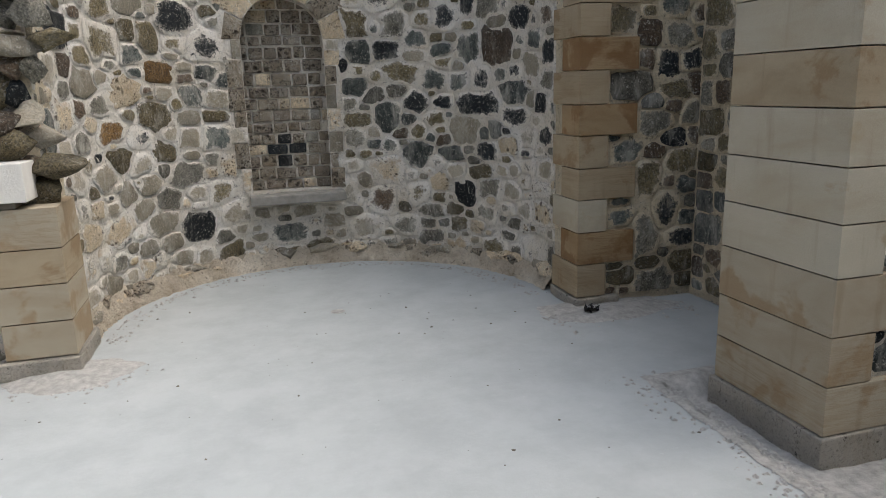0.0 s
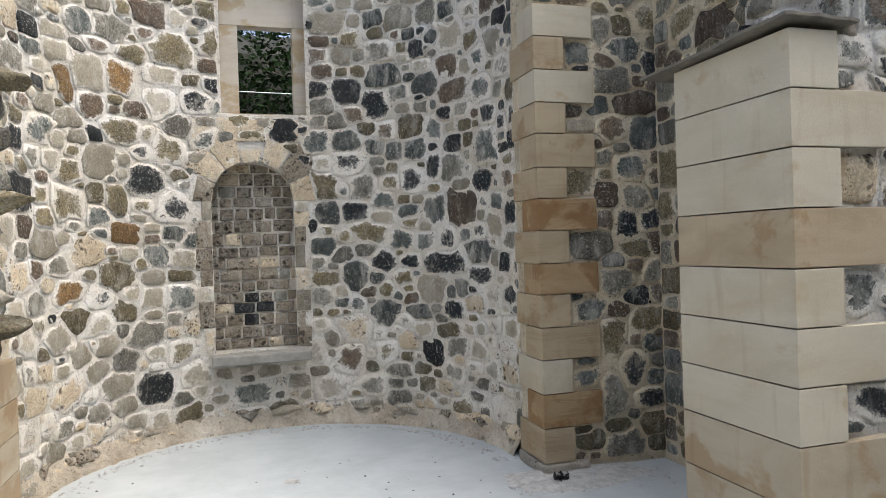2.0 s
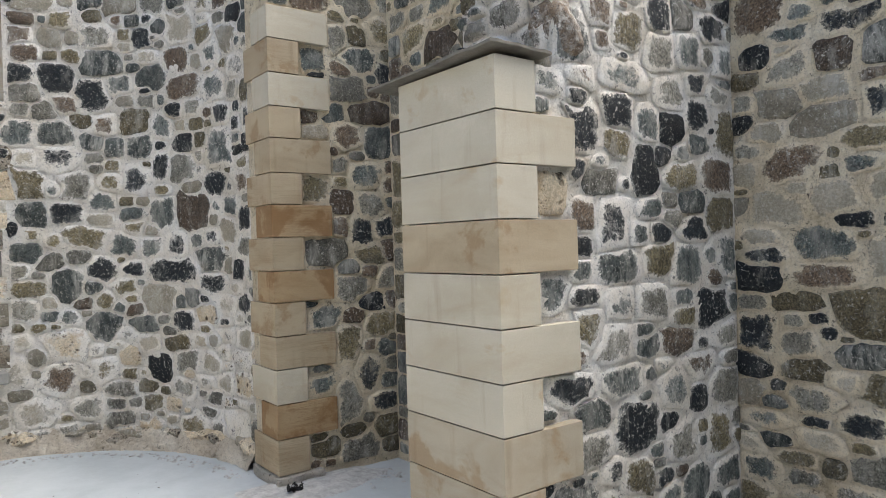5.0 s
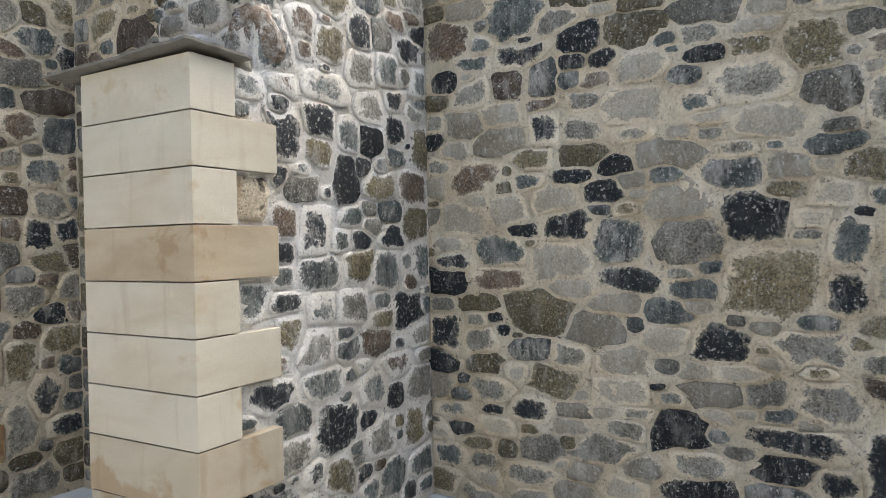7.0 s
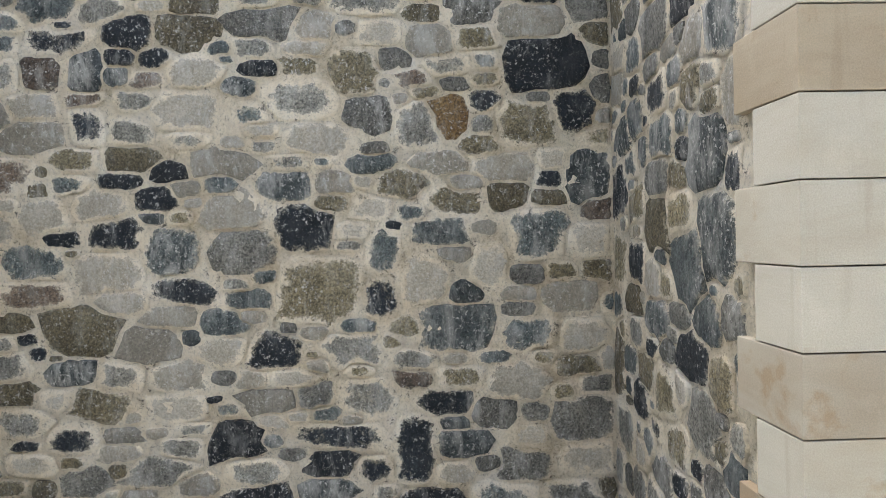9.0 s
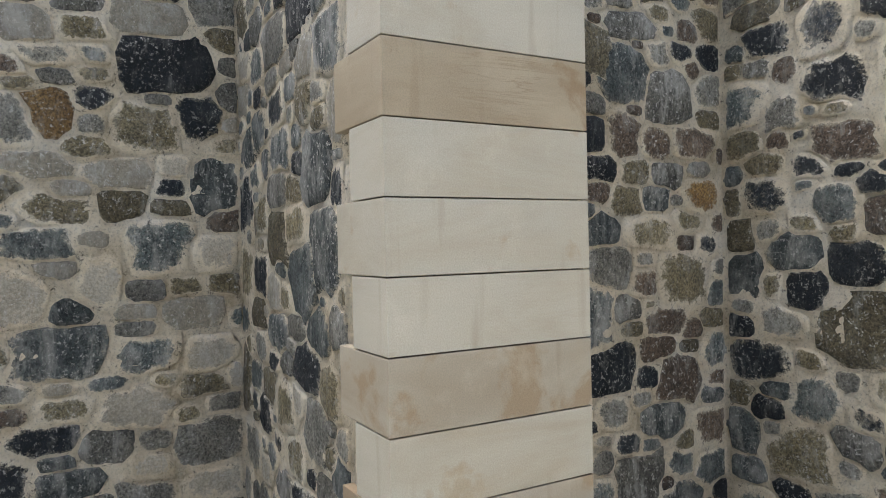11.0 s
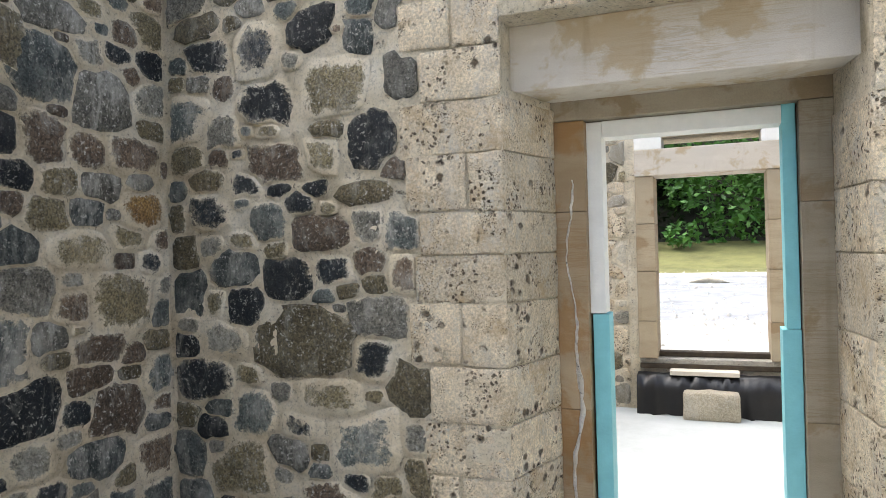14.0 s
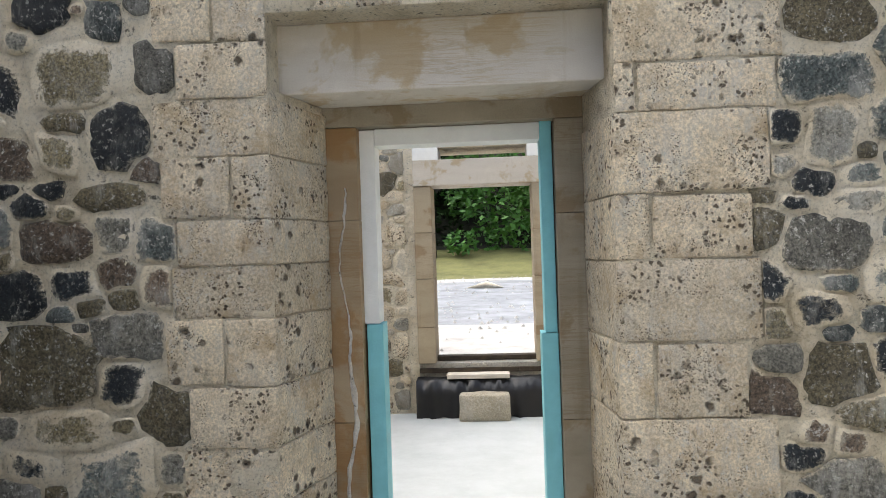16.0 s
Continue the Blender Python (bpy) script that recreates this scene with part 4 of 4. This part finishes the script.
part("joint_fill", prism([(0.945, -3.99), (1.068, -3.56), (1.1, -3.56), (1.1, -3.99)], 0, 2.215, 1), MORTAR_TAN, wall_s)
part("joint_fill", prism([(-0.218, -3.99), (-0.276, -3.56), (-0.33, -3.56), (-0.33, -3.99)], 0, 2.215, 1), MORTAR_TAN, wall_s)
rng = random.Random(9)
for k, x in enumerate(LEFT_X):
    z0, z1 = LEFT_Z[k] + 0.002, LEFT_Z[k + 1] - 0.002
    p = rng.uniform(-0.008, 0.002)
    back = [(0.935, -3.99), (1.06, -3.539 + p)] if z1 < 2.2 else [(1.072, -3.72), (1.06, -3.539 + p)]
    mid = rng.uniform(1.2, 1.3)
    if k % 3 == 1:
        part("quoin", prism(back + [(mid - 0.006, -3.539 + p), (mid - 0.006, -3.99 if z1 < 2.2 else -3.72)], z0, z1, k), STONES_TAN["tufa"][0], wall_s, smooth=True)
        part("quoin", prism([(mid + 0.006, -3.7), (mid + 0.006, -3.54), (x, -3.54), (x, -3.7)], z0 + 0.01, z1, k + 9), STONES_TAN["tufa"][0], wall_s, smooth=True)
    else:
        part("quoin", prism(back + [(x, -3.539 + p), (x, -3.99 if z1 < 2.2 else -3.72)], z0, z1, k), STONES_TAN["tufa"][0], wall_s, smooth=True)
for k, x in enumerate(RIGHT_X):
    z0, z1 = RIGHT_Z[k] + 0.002, RIGHT_Z[k + 1] - 0.002
    p = rng.uniform(-0.008, 0.002)
    back = [(-0.21, -3.99), (-0.268, -3.539 + p)] if z1 < 2.2 else [(-0.312, -3.72), (-0.28, -3.539 + p)]
    if k % 2 == 0:
        part("quoin", prism(back + [(x, -3.539 + p), (x, -3.99 if z1 < 2.2 else -3.72)], z0, z1, k + 20), STONES_TAN["tufa"][0], wall_s, smooth=True)
    else:
        mid = rng.choice((-0.40, -0.36, -0.6))
        part("quoin", prism(back + [(mid + 0.006, -3.539 + p), (mid + 0.006, -3.99 if z1 < 2.2 else -3.72)], z0, z1, k + 20), STONES_TAN["tufa"][0], wall_s, smooth=True)
        part("quoin", prism([(mid - 0.008, -3.7), (mid - 0.008, -3.54), (x, -3.54), (x, -3.7)], z0, z1 - 0.008, k + 31), STONES_TAN["tufa"][0], wall_s, smooth=True)
for x0, x1 in ((1.05, 0.72), (0.70, 0.31), (0.29, -0.02), (-0.04, -0.3)):
    part("quoin", prism([(x0, -3.8), (x0, -3.55), (x1, -3.55), (x1, -3.8)], 2.512, 2.71 + 0.02 * x0, x0), STONES_TAN["tufa"][0], wall_s, smooth=True)

# ---- niche, its bricks, surround and sill ----
mid_u, half = (NICHE[0] + NICHE[1]) / 2, (NICHE[1] - NICHE[0]) / 2
spring = NICHE[3] - half
MX = apse(mid_u, 0, 0).x
f_n = flat_wall(MX - 0.5, 6.42, 1, 0, 0, -1)
back = wall("wall_niche", "shallow arched wall niche walled up with small grey blocks", f_n, 0, 1.0, 0.5, 2.5, (), 0.12, 0.1, MORTAR, 0.006)
rng = random.Random(4)
z = NICHE[2]
while z < NICHE[3] - 0.03:
    h = rng.uniform(0.085, 0.115)
    x = MX - half - rng.uniform(0.0, 0.12)
    while x < MX + half:
        w = rng.uniform(0.10, 0.19)
        cx = x + w / 2
        if abs(cx - MX) < half + 0.05 and z < spring + half:
            dark = 0.75 < z + h / 2 < 1.18 and 0.18 < cx < 0.52 and rng.random() < 0.42
            kind = "basalt" if dark else rng.choices(("worn", "brick_brown", "tufa", "grey"), (5, 5, 1.2, 0.5))[0]
            lean = rng.uniform(-0.005, 0.005)
            part("block", box((x + 0.008, 6.412 - rng.uniform(0, 0.008), z + 0.007 + lean), (x + w - 0.008, 6.45, z + h - 0.007 + lean), 0.012, 0.007, x * 9 + z, 2), STONES[kind][0], back, smooth=True)
        x += w
    z += h
sill = empty("niche_sill", "thin grey stone shelf at the foot of the niche", "shelf")
part("slab", box((-0.04, 6.02, 0.575), (0.77, 6.42, 0.655), 0.012, 0.008, 2, 3), plain("grey_sill_stone", (0.27, 0.26, 0.235), 0.85, 0.3, 14, 0.008), sill)


def surround(u0, v0, u1, v1, u2, v2, u3, v3, out=0.004, kind="tufa"):
    """A dressed stone in the face of the apse, over four corners."""
    c = apse((u0 + u2) / 2, (v0 + v2) / 2, 0)
    q = [(u0, v0), (u1, v1), (u2, v2), (u3, v3)]
    m = (sum(a for a, _ in q) / 4, sum(b for _, b in q) / 4)
    verts, faces, k = [], [], 4
    pts = []
    for i in range(4):
        (a, b), (c2, d2) = q[i], q[(i + 1) % 4]
        for t in (0, 1 / 3, 2 / 3):
            pts.append((a + (c2 - a) * t, b + (d2 - b) * t))
    k = len(pts)
    for s, d in ((0.99, -0.1), (0.97, out * 0.5), (0.9, out)):
        for a, b in pts:
            jit = 0.004 * noise.noise(Vector((a * 20, b * 20, d * 50)))
            verts.append(apse(m[0] + (a - m[0]) * s + jit, m[1] + (b - m[1]) * s + jit, d + jit) - c)
    verts.append(apse(m[0], m[1], out) - c)
    for r in range(2):
        for i in range(k):
            t = (i + 1) % k
            faces.append((r * k + i, r * k + t, r * k + k + t, r * k + k + i))
    for i in range(k):
        faces.append((2 * k + i, 2 * k + (i + 1) % k, 3 * k))
    ob = mesh_object("voussoir", verts, faces, STONES[kind][0], wall_apse, smooth=True, rim=[0.9] * k + [0.9] * k + [0.5] * k + [0.0])
    ob.location = c


for i in range(7):
    a0, a1 = math.pi * i / 7, math.pi * (i + 1) / 7
    r0, r1 = half + 0.004, half + (0.16, 0.30, 0.28, 0.13, 0.28, 0.32, 0.2)[i]
    surround(mid_u + r0 * math.cos(a0), spring + r0 * math.sin(a0), mid_u + r1 * math.cos(a0), spring + r1 * math.sin(a0),
             mid_u + r1 * math.cos(a1), spring + r1 * math.sin(a1), mid_u + r0 * math.cos(a1), spring + r0 * math.sin(a1), kind=("worn", "tufa", "tufa", "tufa", "tufa", "worn", "tufa")[i])
rng = random.Random(12)
for side in (-1, 1):
    z = 0.67
    while z < spring - 0.05:
        h = min(rng.uniform(0.12, 0.24), spring - z)
        w = rng.uniform(0.08, 0.15)
        a, b = mid_u + side * (half + 0.004), mid_u + side * (half + w)
        surround(a, z, b, z, b, z + h, a, z + h, kind=rng.choice(("tufa", "worn", "worn", "pale")))
        z += h
for u0, u1 in ((-0.42, -0.14), (-0.13, 0.30), (0.31, 0.5)):
    surround(mid_u + u0, 2.46, mid_u + u1, 2.46, mid_u + u1, 2.66, mid_u + u0, 2.66)

# uneven footing at the foot of the apse
n, prof = 260, ((-0.10, 0.0), (-0.085, 0.035), (-0.055, 0.06), (-0.03, 0.11), (0.015, 0.17), (0.05, 0.17))
verts, faces = [], []
for i in range(n + 1):
    u = 0.02 + (U_END - 0.02) * i / n
    for k, (o, z) in enumerate(prof):
        w = noise.noise(Vector((u * 3, k * 0.7, 1))) * 0.04 + noise.noise(Vector((u * 11, k * 1.3, 5))) * 0.06 + noise.noise(Vector((u * 27, k * 1.7, 8))) * 0.05
        verts.append(apse(u, max(0.0, z * (1 + 6 * w)), -o * (1 + 4 * w) if o < 0 else -o))
for i in range(n):
    for k in range(len(prof) - 1):
        q = i * len(prof) + k
        faces.append((q, q + 1, q + len(prof) + 1, q + len(prof)))
mesh_object("footing", verts, faces, mortar_material("dusty_footing", ((0.42, 0.35, 0.26), (0.60, 0.53, 0.42), (0.74, 0.68, 0.57))), wall_apse, "rough mortar footing", smooth=True)
rng = random.Random(33)
for i in range(34):
    u = 0.05 + (U_END - 0.1) * (i + rng.uniform(0, 0.8)) / 34
    ob = part("footing_stone", boulder(i + 200, (rng.uniform(0.18, 0.42), 0.12, rng.uniform(0.09, 0.15))), STONES[rng.choices(("tufa", "pale", "worn"), (3, 4, 2))[0]][0], wall_apse, smooth=True)
    c = apse(u, rng.uniform(0.05, 0.14), rng.uniform(-0.03, 0.012))
    ob.matrix_basis = pose(c.x, c.y, c.z, 0, rng.uniform(-5, 5), math.degrees(u / R) + 90)

# ---- window in the apse ----
window_1 = empty("window_1", "small unglazed window in a plain stone frame", "window", "structure")
part("jamb", box((0.05, 6.36, 2.73), (0.25, 6.5, 3.5), 0.005), SAND_GREY, window_1)
part("jamb", box((0.72, 6.36, 2.73), (0.86, 6.5, 3.5), 0.005), SAND_GREY, window_1)
part("head", box((0.05, 6.36, 3.502), (0.86, 6.5, 3.98), 0.005), SAND_GREY, window_1)
part("sill", box((0.05, 6.34, 2.66), (0.86, 6.52, 2.727), 0.005), SAND_GREY, window_1)

# ---- slab and broken masonry over the pier ----
slab = empty("slate_slab", "thin weathered slate slab capping the sandstone pier", "slab")
bm = box((2.06, 2.02, 2.281), (2.40, 2.95, 2.295), 0.003, 0.002, 5, 8)
for v in bm.verts:
    ragged = 0.018 * noise.noise(Vector((v.co.x * 14, v.co.y * 14, 1))) + 0.01 * noise.noise(Vector((v.co.x * 40, v.co.y * 40, 4)))
    v.co.x += ragged
    v.co.y += ragged * (1 if v.co.y < 2.3 else -1)
    v.co.z += 0.035 * max(0.0, 2.7 - v.co.y) - 0.06 * max(0.0, v.co.x - 2.2) * max(0.0, 2.7 - v.co.y)
part("slab", bm, SLATE, slab)
rng = random.Random(21)
f_end = flat_wall(2.488, 2.11, 0, 1, -1, 0)
stud(wall_p2, 45, f_end, 0.02, 0.6, 2.3, LOW, inside(0.02, 0.6, 2.3, LOW - 0.02), ((0.24, 120, 0.8), (0.17, 300, 0.75), (0.11, 300, 0.7)), {"slate_blue": 4, "grey": 3, "olive": 2, "basalt": 2}, (), proud=0.05)
for i, (x, y, z, w, d, h, kind) in enumerate(((2.60, 2.17, 2.44, 0.28, 0.22, 0.30, "brown"), (2.50, 2.16, 2.68, 0.28, 0.2, 0.17, "basalt"), (2.46, 2.17, 2.31, 0.2, 0.14, 0.10, "pale"), (2.52, 2.2, 2.86, 0.24, 0.2, 0.17, "olive"))):
    ob = part("broken_stone", boulder(i + 41, (w, d, h)), STONES[kind][0], wall_p2, smooth=True)
    ob.matrix_basis = pose(x, y, z, 4, -12, 10 * i)

# ---- torn end of the apse wall and the loose sawn block ----
for lvl in range(22):
    z = 1.0 + lvl * 0.135
    for k in range(6):
        x = -1.06 - 0.115 * k - rng.uniform(0, 0.06) - 0.012 * abs(lvl - 8) + 0.07 * math.sin(lvl * 1.3)
        y = 4.30 + rng.uniform(-0.08, 0.10) + 0.015 * k + 0.05 * math.sin(lvl * 0.9 + k)
        kind = rng.choices(("brown", "grey", "olive", "pale", "basalt"), (4, 4, 3, 2, 0.6))[0]
        ob = part("broken_stone", boulder(lvl * 7 + k, (rng.uniform(0.16, 0.30), rng.uniform(0.16, 0.28), rng.uniform(0.12, 0.20))), STONES_TAN[kind][0], wall_apse, smooth=True)
        ob.matrix_basis = pose(x, y, z + rng.uniform(-0.04, 0.04), rng.uniform(-12, 12), rng.uniform(-12, 12), rng.uniform(-30, 30))
part("core", box((-1.95, 4.36, 0.9), (-1.16, 4.9, 3.9), 0.03, 0.03, 2, 6), MORTAR_TAN, wall_apse, "torn mortar core")
white = empty("sawn_block", "loose white sawn limestone block on the low pier", "stone block")
part("block", box((-1.62, 4.06, 0.985), (-1.18, 4.30, 1.19), 0.006), plain("white_limestone", (0.70, 0.68, 0.63), 0.8, 0.08, 10), white)
part("wedge", box((-1.5, 4.1, 0.95), (-1.25, 4.26, 0.984), 0.004), SLATE, white, "thin slate packing")
stud(wall_l, 95, f_l, 0.05, 1.5, 0.02, 0.93, inside(0.36, 1.5, 0.02, 0.92), RUBBLE, MIXED, ())

# ---- rubble, dust and litter on the floor ----
def scatter(name, label, seed, count, pick, size, material):
    """Loose chippings over the floor, all in one mesh."""
    r = random.Random(seed)
    verts, faces = [], []
    for _ in range(count):
        x, y = pick(r)
        s = size * r.uniform(0.3, 1.0) ** 2 + 0.002
        k, t = len(verts), r.uniform(0, 6.28)
        for i in range(5):
            a = t + i * 1.2566
            verts.append((x + s * math.cos(a) * r.uniform(0.7, 1.2), y + s * math.sin(a) * r.uniform(0.7, 1.2), 0.001))
        verts.append((x, y, s * r.uniform(0.5, 1.0)))
        faces += [(k + i, k + (i + 1) % 5, k + 5) for i in range(5)]
    ob = mesh_object(name, verts, faces, material)
    return tagged(ob, label, "rubble", kind="stuff")


def round_apse(r):
    a = r.uniform(-0.05, 3.2)
    q = R - 0.16 - abs(r.gauss(0, 0.07))
    return CX + q * math.cos(a), CY + q * math.sin(a)


scatter("chippings", "pale mortar chippings at the foot of the apse", 1, 500, round_apse, 0.016, DUST)
scatter("chippings", "pale mortar chippings round the sandstone pier", 2, 500, lambda r: (1.93 - abs(r.gauss(0, 0.10)), r.uniform(1.6, 3.0)), 0.014, DUST)
scatter("chippings", "pale mortar chippings round the sandstone pier", 3, 260, lambda r: (r.uniform(1.85, 2.9), 1.72 - abs(r.gauss(0, 0.07))), 0.014, DUST)
scatter("chippings", "grey chippings before the corner pier", 4, 420, lambda r: (r.uniform(1.75, 2.8), 4.05 - abs(r.gauss(0, 0.12))), 0.018, DUST)
scatter("chippings", "white chippings beside the low pier", 5, 300, lambda r: (-1.05 + r.gauss(0, 0.14), 4.0 - abs(r.gauss(0, 0.1))), 0.014, DUST)
scatter("grit", "dark specks of grit scattered on the screed", 6, 120, lambda r: (r.uniform(-1.3, 2.2), r.uniform(1.2, 5.6)), 0.009, SLATE)


def low_heap(name, label, cx, cy, rx, ry, h, seed):
    """A thin spread of dust and mortar."""
    verts, faces, n, k = [(cx, cy, h)], [], 36, 5
    for ring in range(1, k + 1):
        q = ring / k
        for i in range(n):
            a = i / n * 2 * math.pi
            w = 1 + 0.3 * noise.noise(Vector((math.cos(a) * 2 + seed, math.sin(a) * 2, 0)))
            z = h * (1 - q * q) * (1 + 0.6 * noise.noise(Vector((cx + rx * q * math.cos(a), cy + ry * q * math.sin(a), seed)) * 14)) + (0.002 if ring < k else -0.002)
            verts.append((cx + rx * q * w * math.cos(a), cy + ry * q * w * math.sin(a), z))
    for i in range(n):
        faces.append((0, 1 + i, 1 + (i + 1) % n))
    for ring in range(k - 1):
        for i in range(n):
            a, b = 1 + ring * n + i, 1 + ring * n + (i + 1) % n
            faces.append((a, a + n, b + n, b))
    return tagged(mesh_object(name, verts, faces, DUST, smooth=True), label, "dust", kind="stuff")


low_heap("dust_spread", "thin spread of mortar dust by the corner pier", 2.25, 4.08, 0.5, 0.26, 0.03, 2)
low_heap("dust_spread", "thin spread of white dust by the low pier", -1.1, 4.05, 0.36, 0.25, 0.03, 3)
ring = bmesh.new()
bmesh.ops.create_circle(ring, cap_ends=True, radius=0.05, segments=28)
cap_ob = part("floor_cap", ring, DUST, None)
cap_ob.location = (0.474, 4.671, 0.003)
tagged(cap_ob, "small round filled hole in the screed", "floor cap")

# ---- outdoors ----
def height(x, y):
    if y < -8.0:
        d = -8.0 - y
        z = 0.38 + 0.03 * d if d < 12.7 else 0.761 + 0.18 * (d - 12.7) + max(0, d - 18) * 0.75
        return min(z, 17)
    if y > 7.1 or x > 4.7 or x < -3.9:
        e = max(y - 7.1, x - 4.7, -3.9 - x, 0) if y > 7.1 else 0
        return min(6.0, -0.04 + 1.1 * max(0, y - 7.6)) if y > 7.1 else -0.14
    return -0.14


xs = [-600, -200, -80] + [-40 + 2 * i for i in range(41)] + [80, 200, 600]
ys = [-600, -200, -80] + [-40 + 1.0 * i for i in range(32)] + [-8.01, -7.99, 0, 7.0, 8.0, 9.0, 10, 12, 15, 20, 40, 200, 600]
verts = [(x, y, height(x, y) + (0.05 * noise.noise(Vector((x, y, 0)) * 0.5) if y < -9 else 0)) for y in ys for x in xs]
faces, picks = [], []
for j in range(len(ys) - 1):
    for i in range(len(xs) - 1):
        q = j * len(xs) + i
        faces.append((q, q + 1, q + len(xs) + 1, q + len(xs)))
        d = -8.0 - (ys[j] + ys[j + 1]) / 2
        # 3 is the shade-coloured earth that backs the leaves, north and south
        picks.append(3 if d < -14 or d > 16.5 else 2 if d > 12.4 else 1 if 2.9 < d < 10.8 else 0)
ground = mesh_object("ground", verts, faces, [GRAVEL, ROAD, GRASS, SOIL_SHADE], picks=picks)
tagged(ground, "pale gravel yard, grey track and grassy bank", "ground", kind="structure")


def foliage(name, label, seed, count, pick, size, material):
    """Loose leaves in clumps, all in one mesh."""
    r = random.Random(seed)
    verts, faces = [], []
    for _ in range(count):
        c = Vector(pick(r))
        a = Vector((r.gauss(0, 1), r.gauss(0, 1), r.gauss(0, 0.6))).normalized()
        b = a.cross(Vector((r.gauss(0, 1), r.gauss(0, 1), r.gauss(0, 1)))).normalized()
        s = size * r.uniform(0.5, 1.3)
        k = len(verts)
        verts += [c - a * s, c + b * s * 0.45 + a * 0.1 * s, c + a * s, c - b * s * 0.45]
        faces.append((k, k + 1, k + 2, k + 3))
    return tagged(mesh_object(name, verts, faces, material), label, "foliage", kind="stuff")


def clumps(seed, n, x0, x1, y0, y1, z0, z1, rad):
    r = random.Random(seed)
    cs = [(r.uniform(x0, x1), r.uniform(y0, y1), r.uniform(z0, z1), rad * r.uniform(0.5, 1.2)) for _ in range(n)]

    def pick(q):
        x, y, z, k = q.choice(cs)
        v = Vector((q.gauss(0, 1), q.gauss(0, 1), q.gauss(0, 1))).normalized() * k * q.uniform(0.6, 1.0)
        return x + v.x, y + v.y, max(height(x, y), z + v.z * 0.8)
    return pick


scrap = foliage("charred_scrap", "", 8, 26, lambda q: (2.09 + q.gauss(0, 0.028), 4.0 + q.gauss(0, 0.02), 0.03 + abs(q.gauss(0, 0.012))), 0.028, SOOT)
scrap["kind"] = ""
tagged(scrap, "crumpled black scrap on the dusty floor", "scrap")
foliage("shrubs", "bright green leafy shrubs on the bank", 1, 9000, clumps(2, 60, -4.5, 1.5, -28, -23.5, 1.6, 5.0, 1.0), 0.13, LEAF)
# thicket, woods and undergrowth: their shade comes from the dark leaf colour
foliage("thicket", "dark shaded thicket beside the bright shrubs", 7, 5000, clumps(9, 40, 1.9, 5.5, -28, -24.5, 2.0, 6.5, 1.0), 0.15, LEAF_SHADE)
foliage("woods", "dark shaded woodland behind the shrubs", 3, 9000, clumps(4, 120, -14, 16, -36, -27, 2, 11, 1.9), 0.3, LEAF_SHADE)
foliage("undergrowth", "dark shaded undergrowth behind the apse window", 5, 26000, clumps(6, 130, -2.5, 3.5, 9.0, 11.0, 2.6, 7.5, 0.8), 0.055, LEAF_SHADE)
for x, y, h in ((2.25, -23.8, 8), (1.7, -29, 9), (-1.5, -30, 9), (4.5, -26, 8)):
    bm = bmesh.new()
    bmesh.ops.create_cone(bm, cap_ends=True, radius1=0.22, radius2=0.08, depth=h, segments=10)
    for v in bm.verts:
        v.co.z += h / 2
    tr = part("tree_trunk", bm, BARK, None, smooth=True)
    tr.location = (x, y, height(x, y) - 0.1)
    tagged(tr, "dark slender tree trunk in the shaded wood", "tree trunk", "trunks in the wood")
for z in (3.02, 3.28):
    bm = bmesh.new()
    bmesh.ops.create_cone(bm, cap_ends=True, radius1=0.006, radius2=0.006, depth=4, segments=6)
    wire = part("fence_wire", bm, METAL, None)
    wire.matrix_basis = pose(0.5, 8.0, z, 0, 90, 4)
    tagged(wire, "thin galvanised fence wire outside the window", "wire", "fence wires")
r = random.Random(14)
verts, faces = [], []
for _ in range(900):
    x, y = r.uniform(-3, 5), -8.3 - 12.3 * r.random()
    q, k, z = r.uniform(0.01, 0.05), len(verts), height(x, y)
    for i in range(5):
        a = i * 1.2566 + r.random()
        verts.append((x + q * math.cos(a), y + q * math.sin(a), z - 0.01))
    verts.append((x, y, z + q * 0.8))
    faces += [(k + i, k + (i + 1) % 5, k + 5) for i in range(5)]
tagged(mesh_object("yard_stones", verts, faces, GRAVEL), "loose pale stones strewn over the yard", "stones", kind="stuff")
rock = part("rock", boulder(5, (0.35, 0.3, 0.26)), STONES["pale"][0], None, smooth=True)
rock.location = (0.72, 7.9, 2.72)
tagged(rock, "pale rock on the bank outside the window", "rock")
heap = part("rubble_heap", boulder(9, (0.9, 0.5, 0.3)), STONES["pale"][0], None, smooth=True)
heap.location = (0.35, -17.2, 0.66)
tagged(heap, "small heap of pale stones on the track", "stone heap")
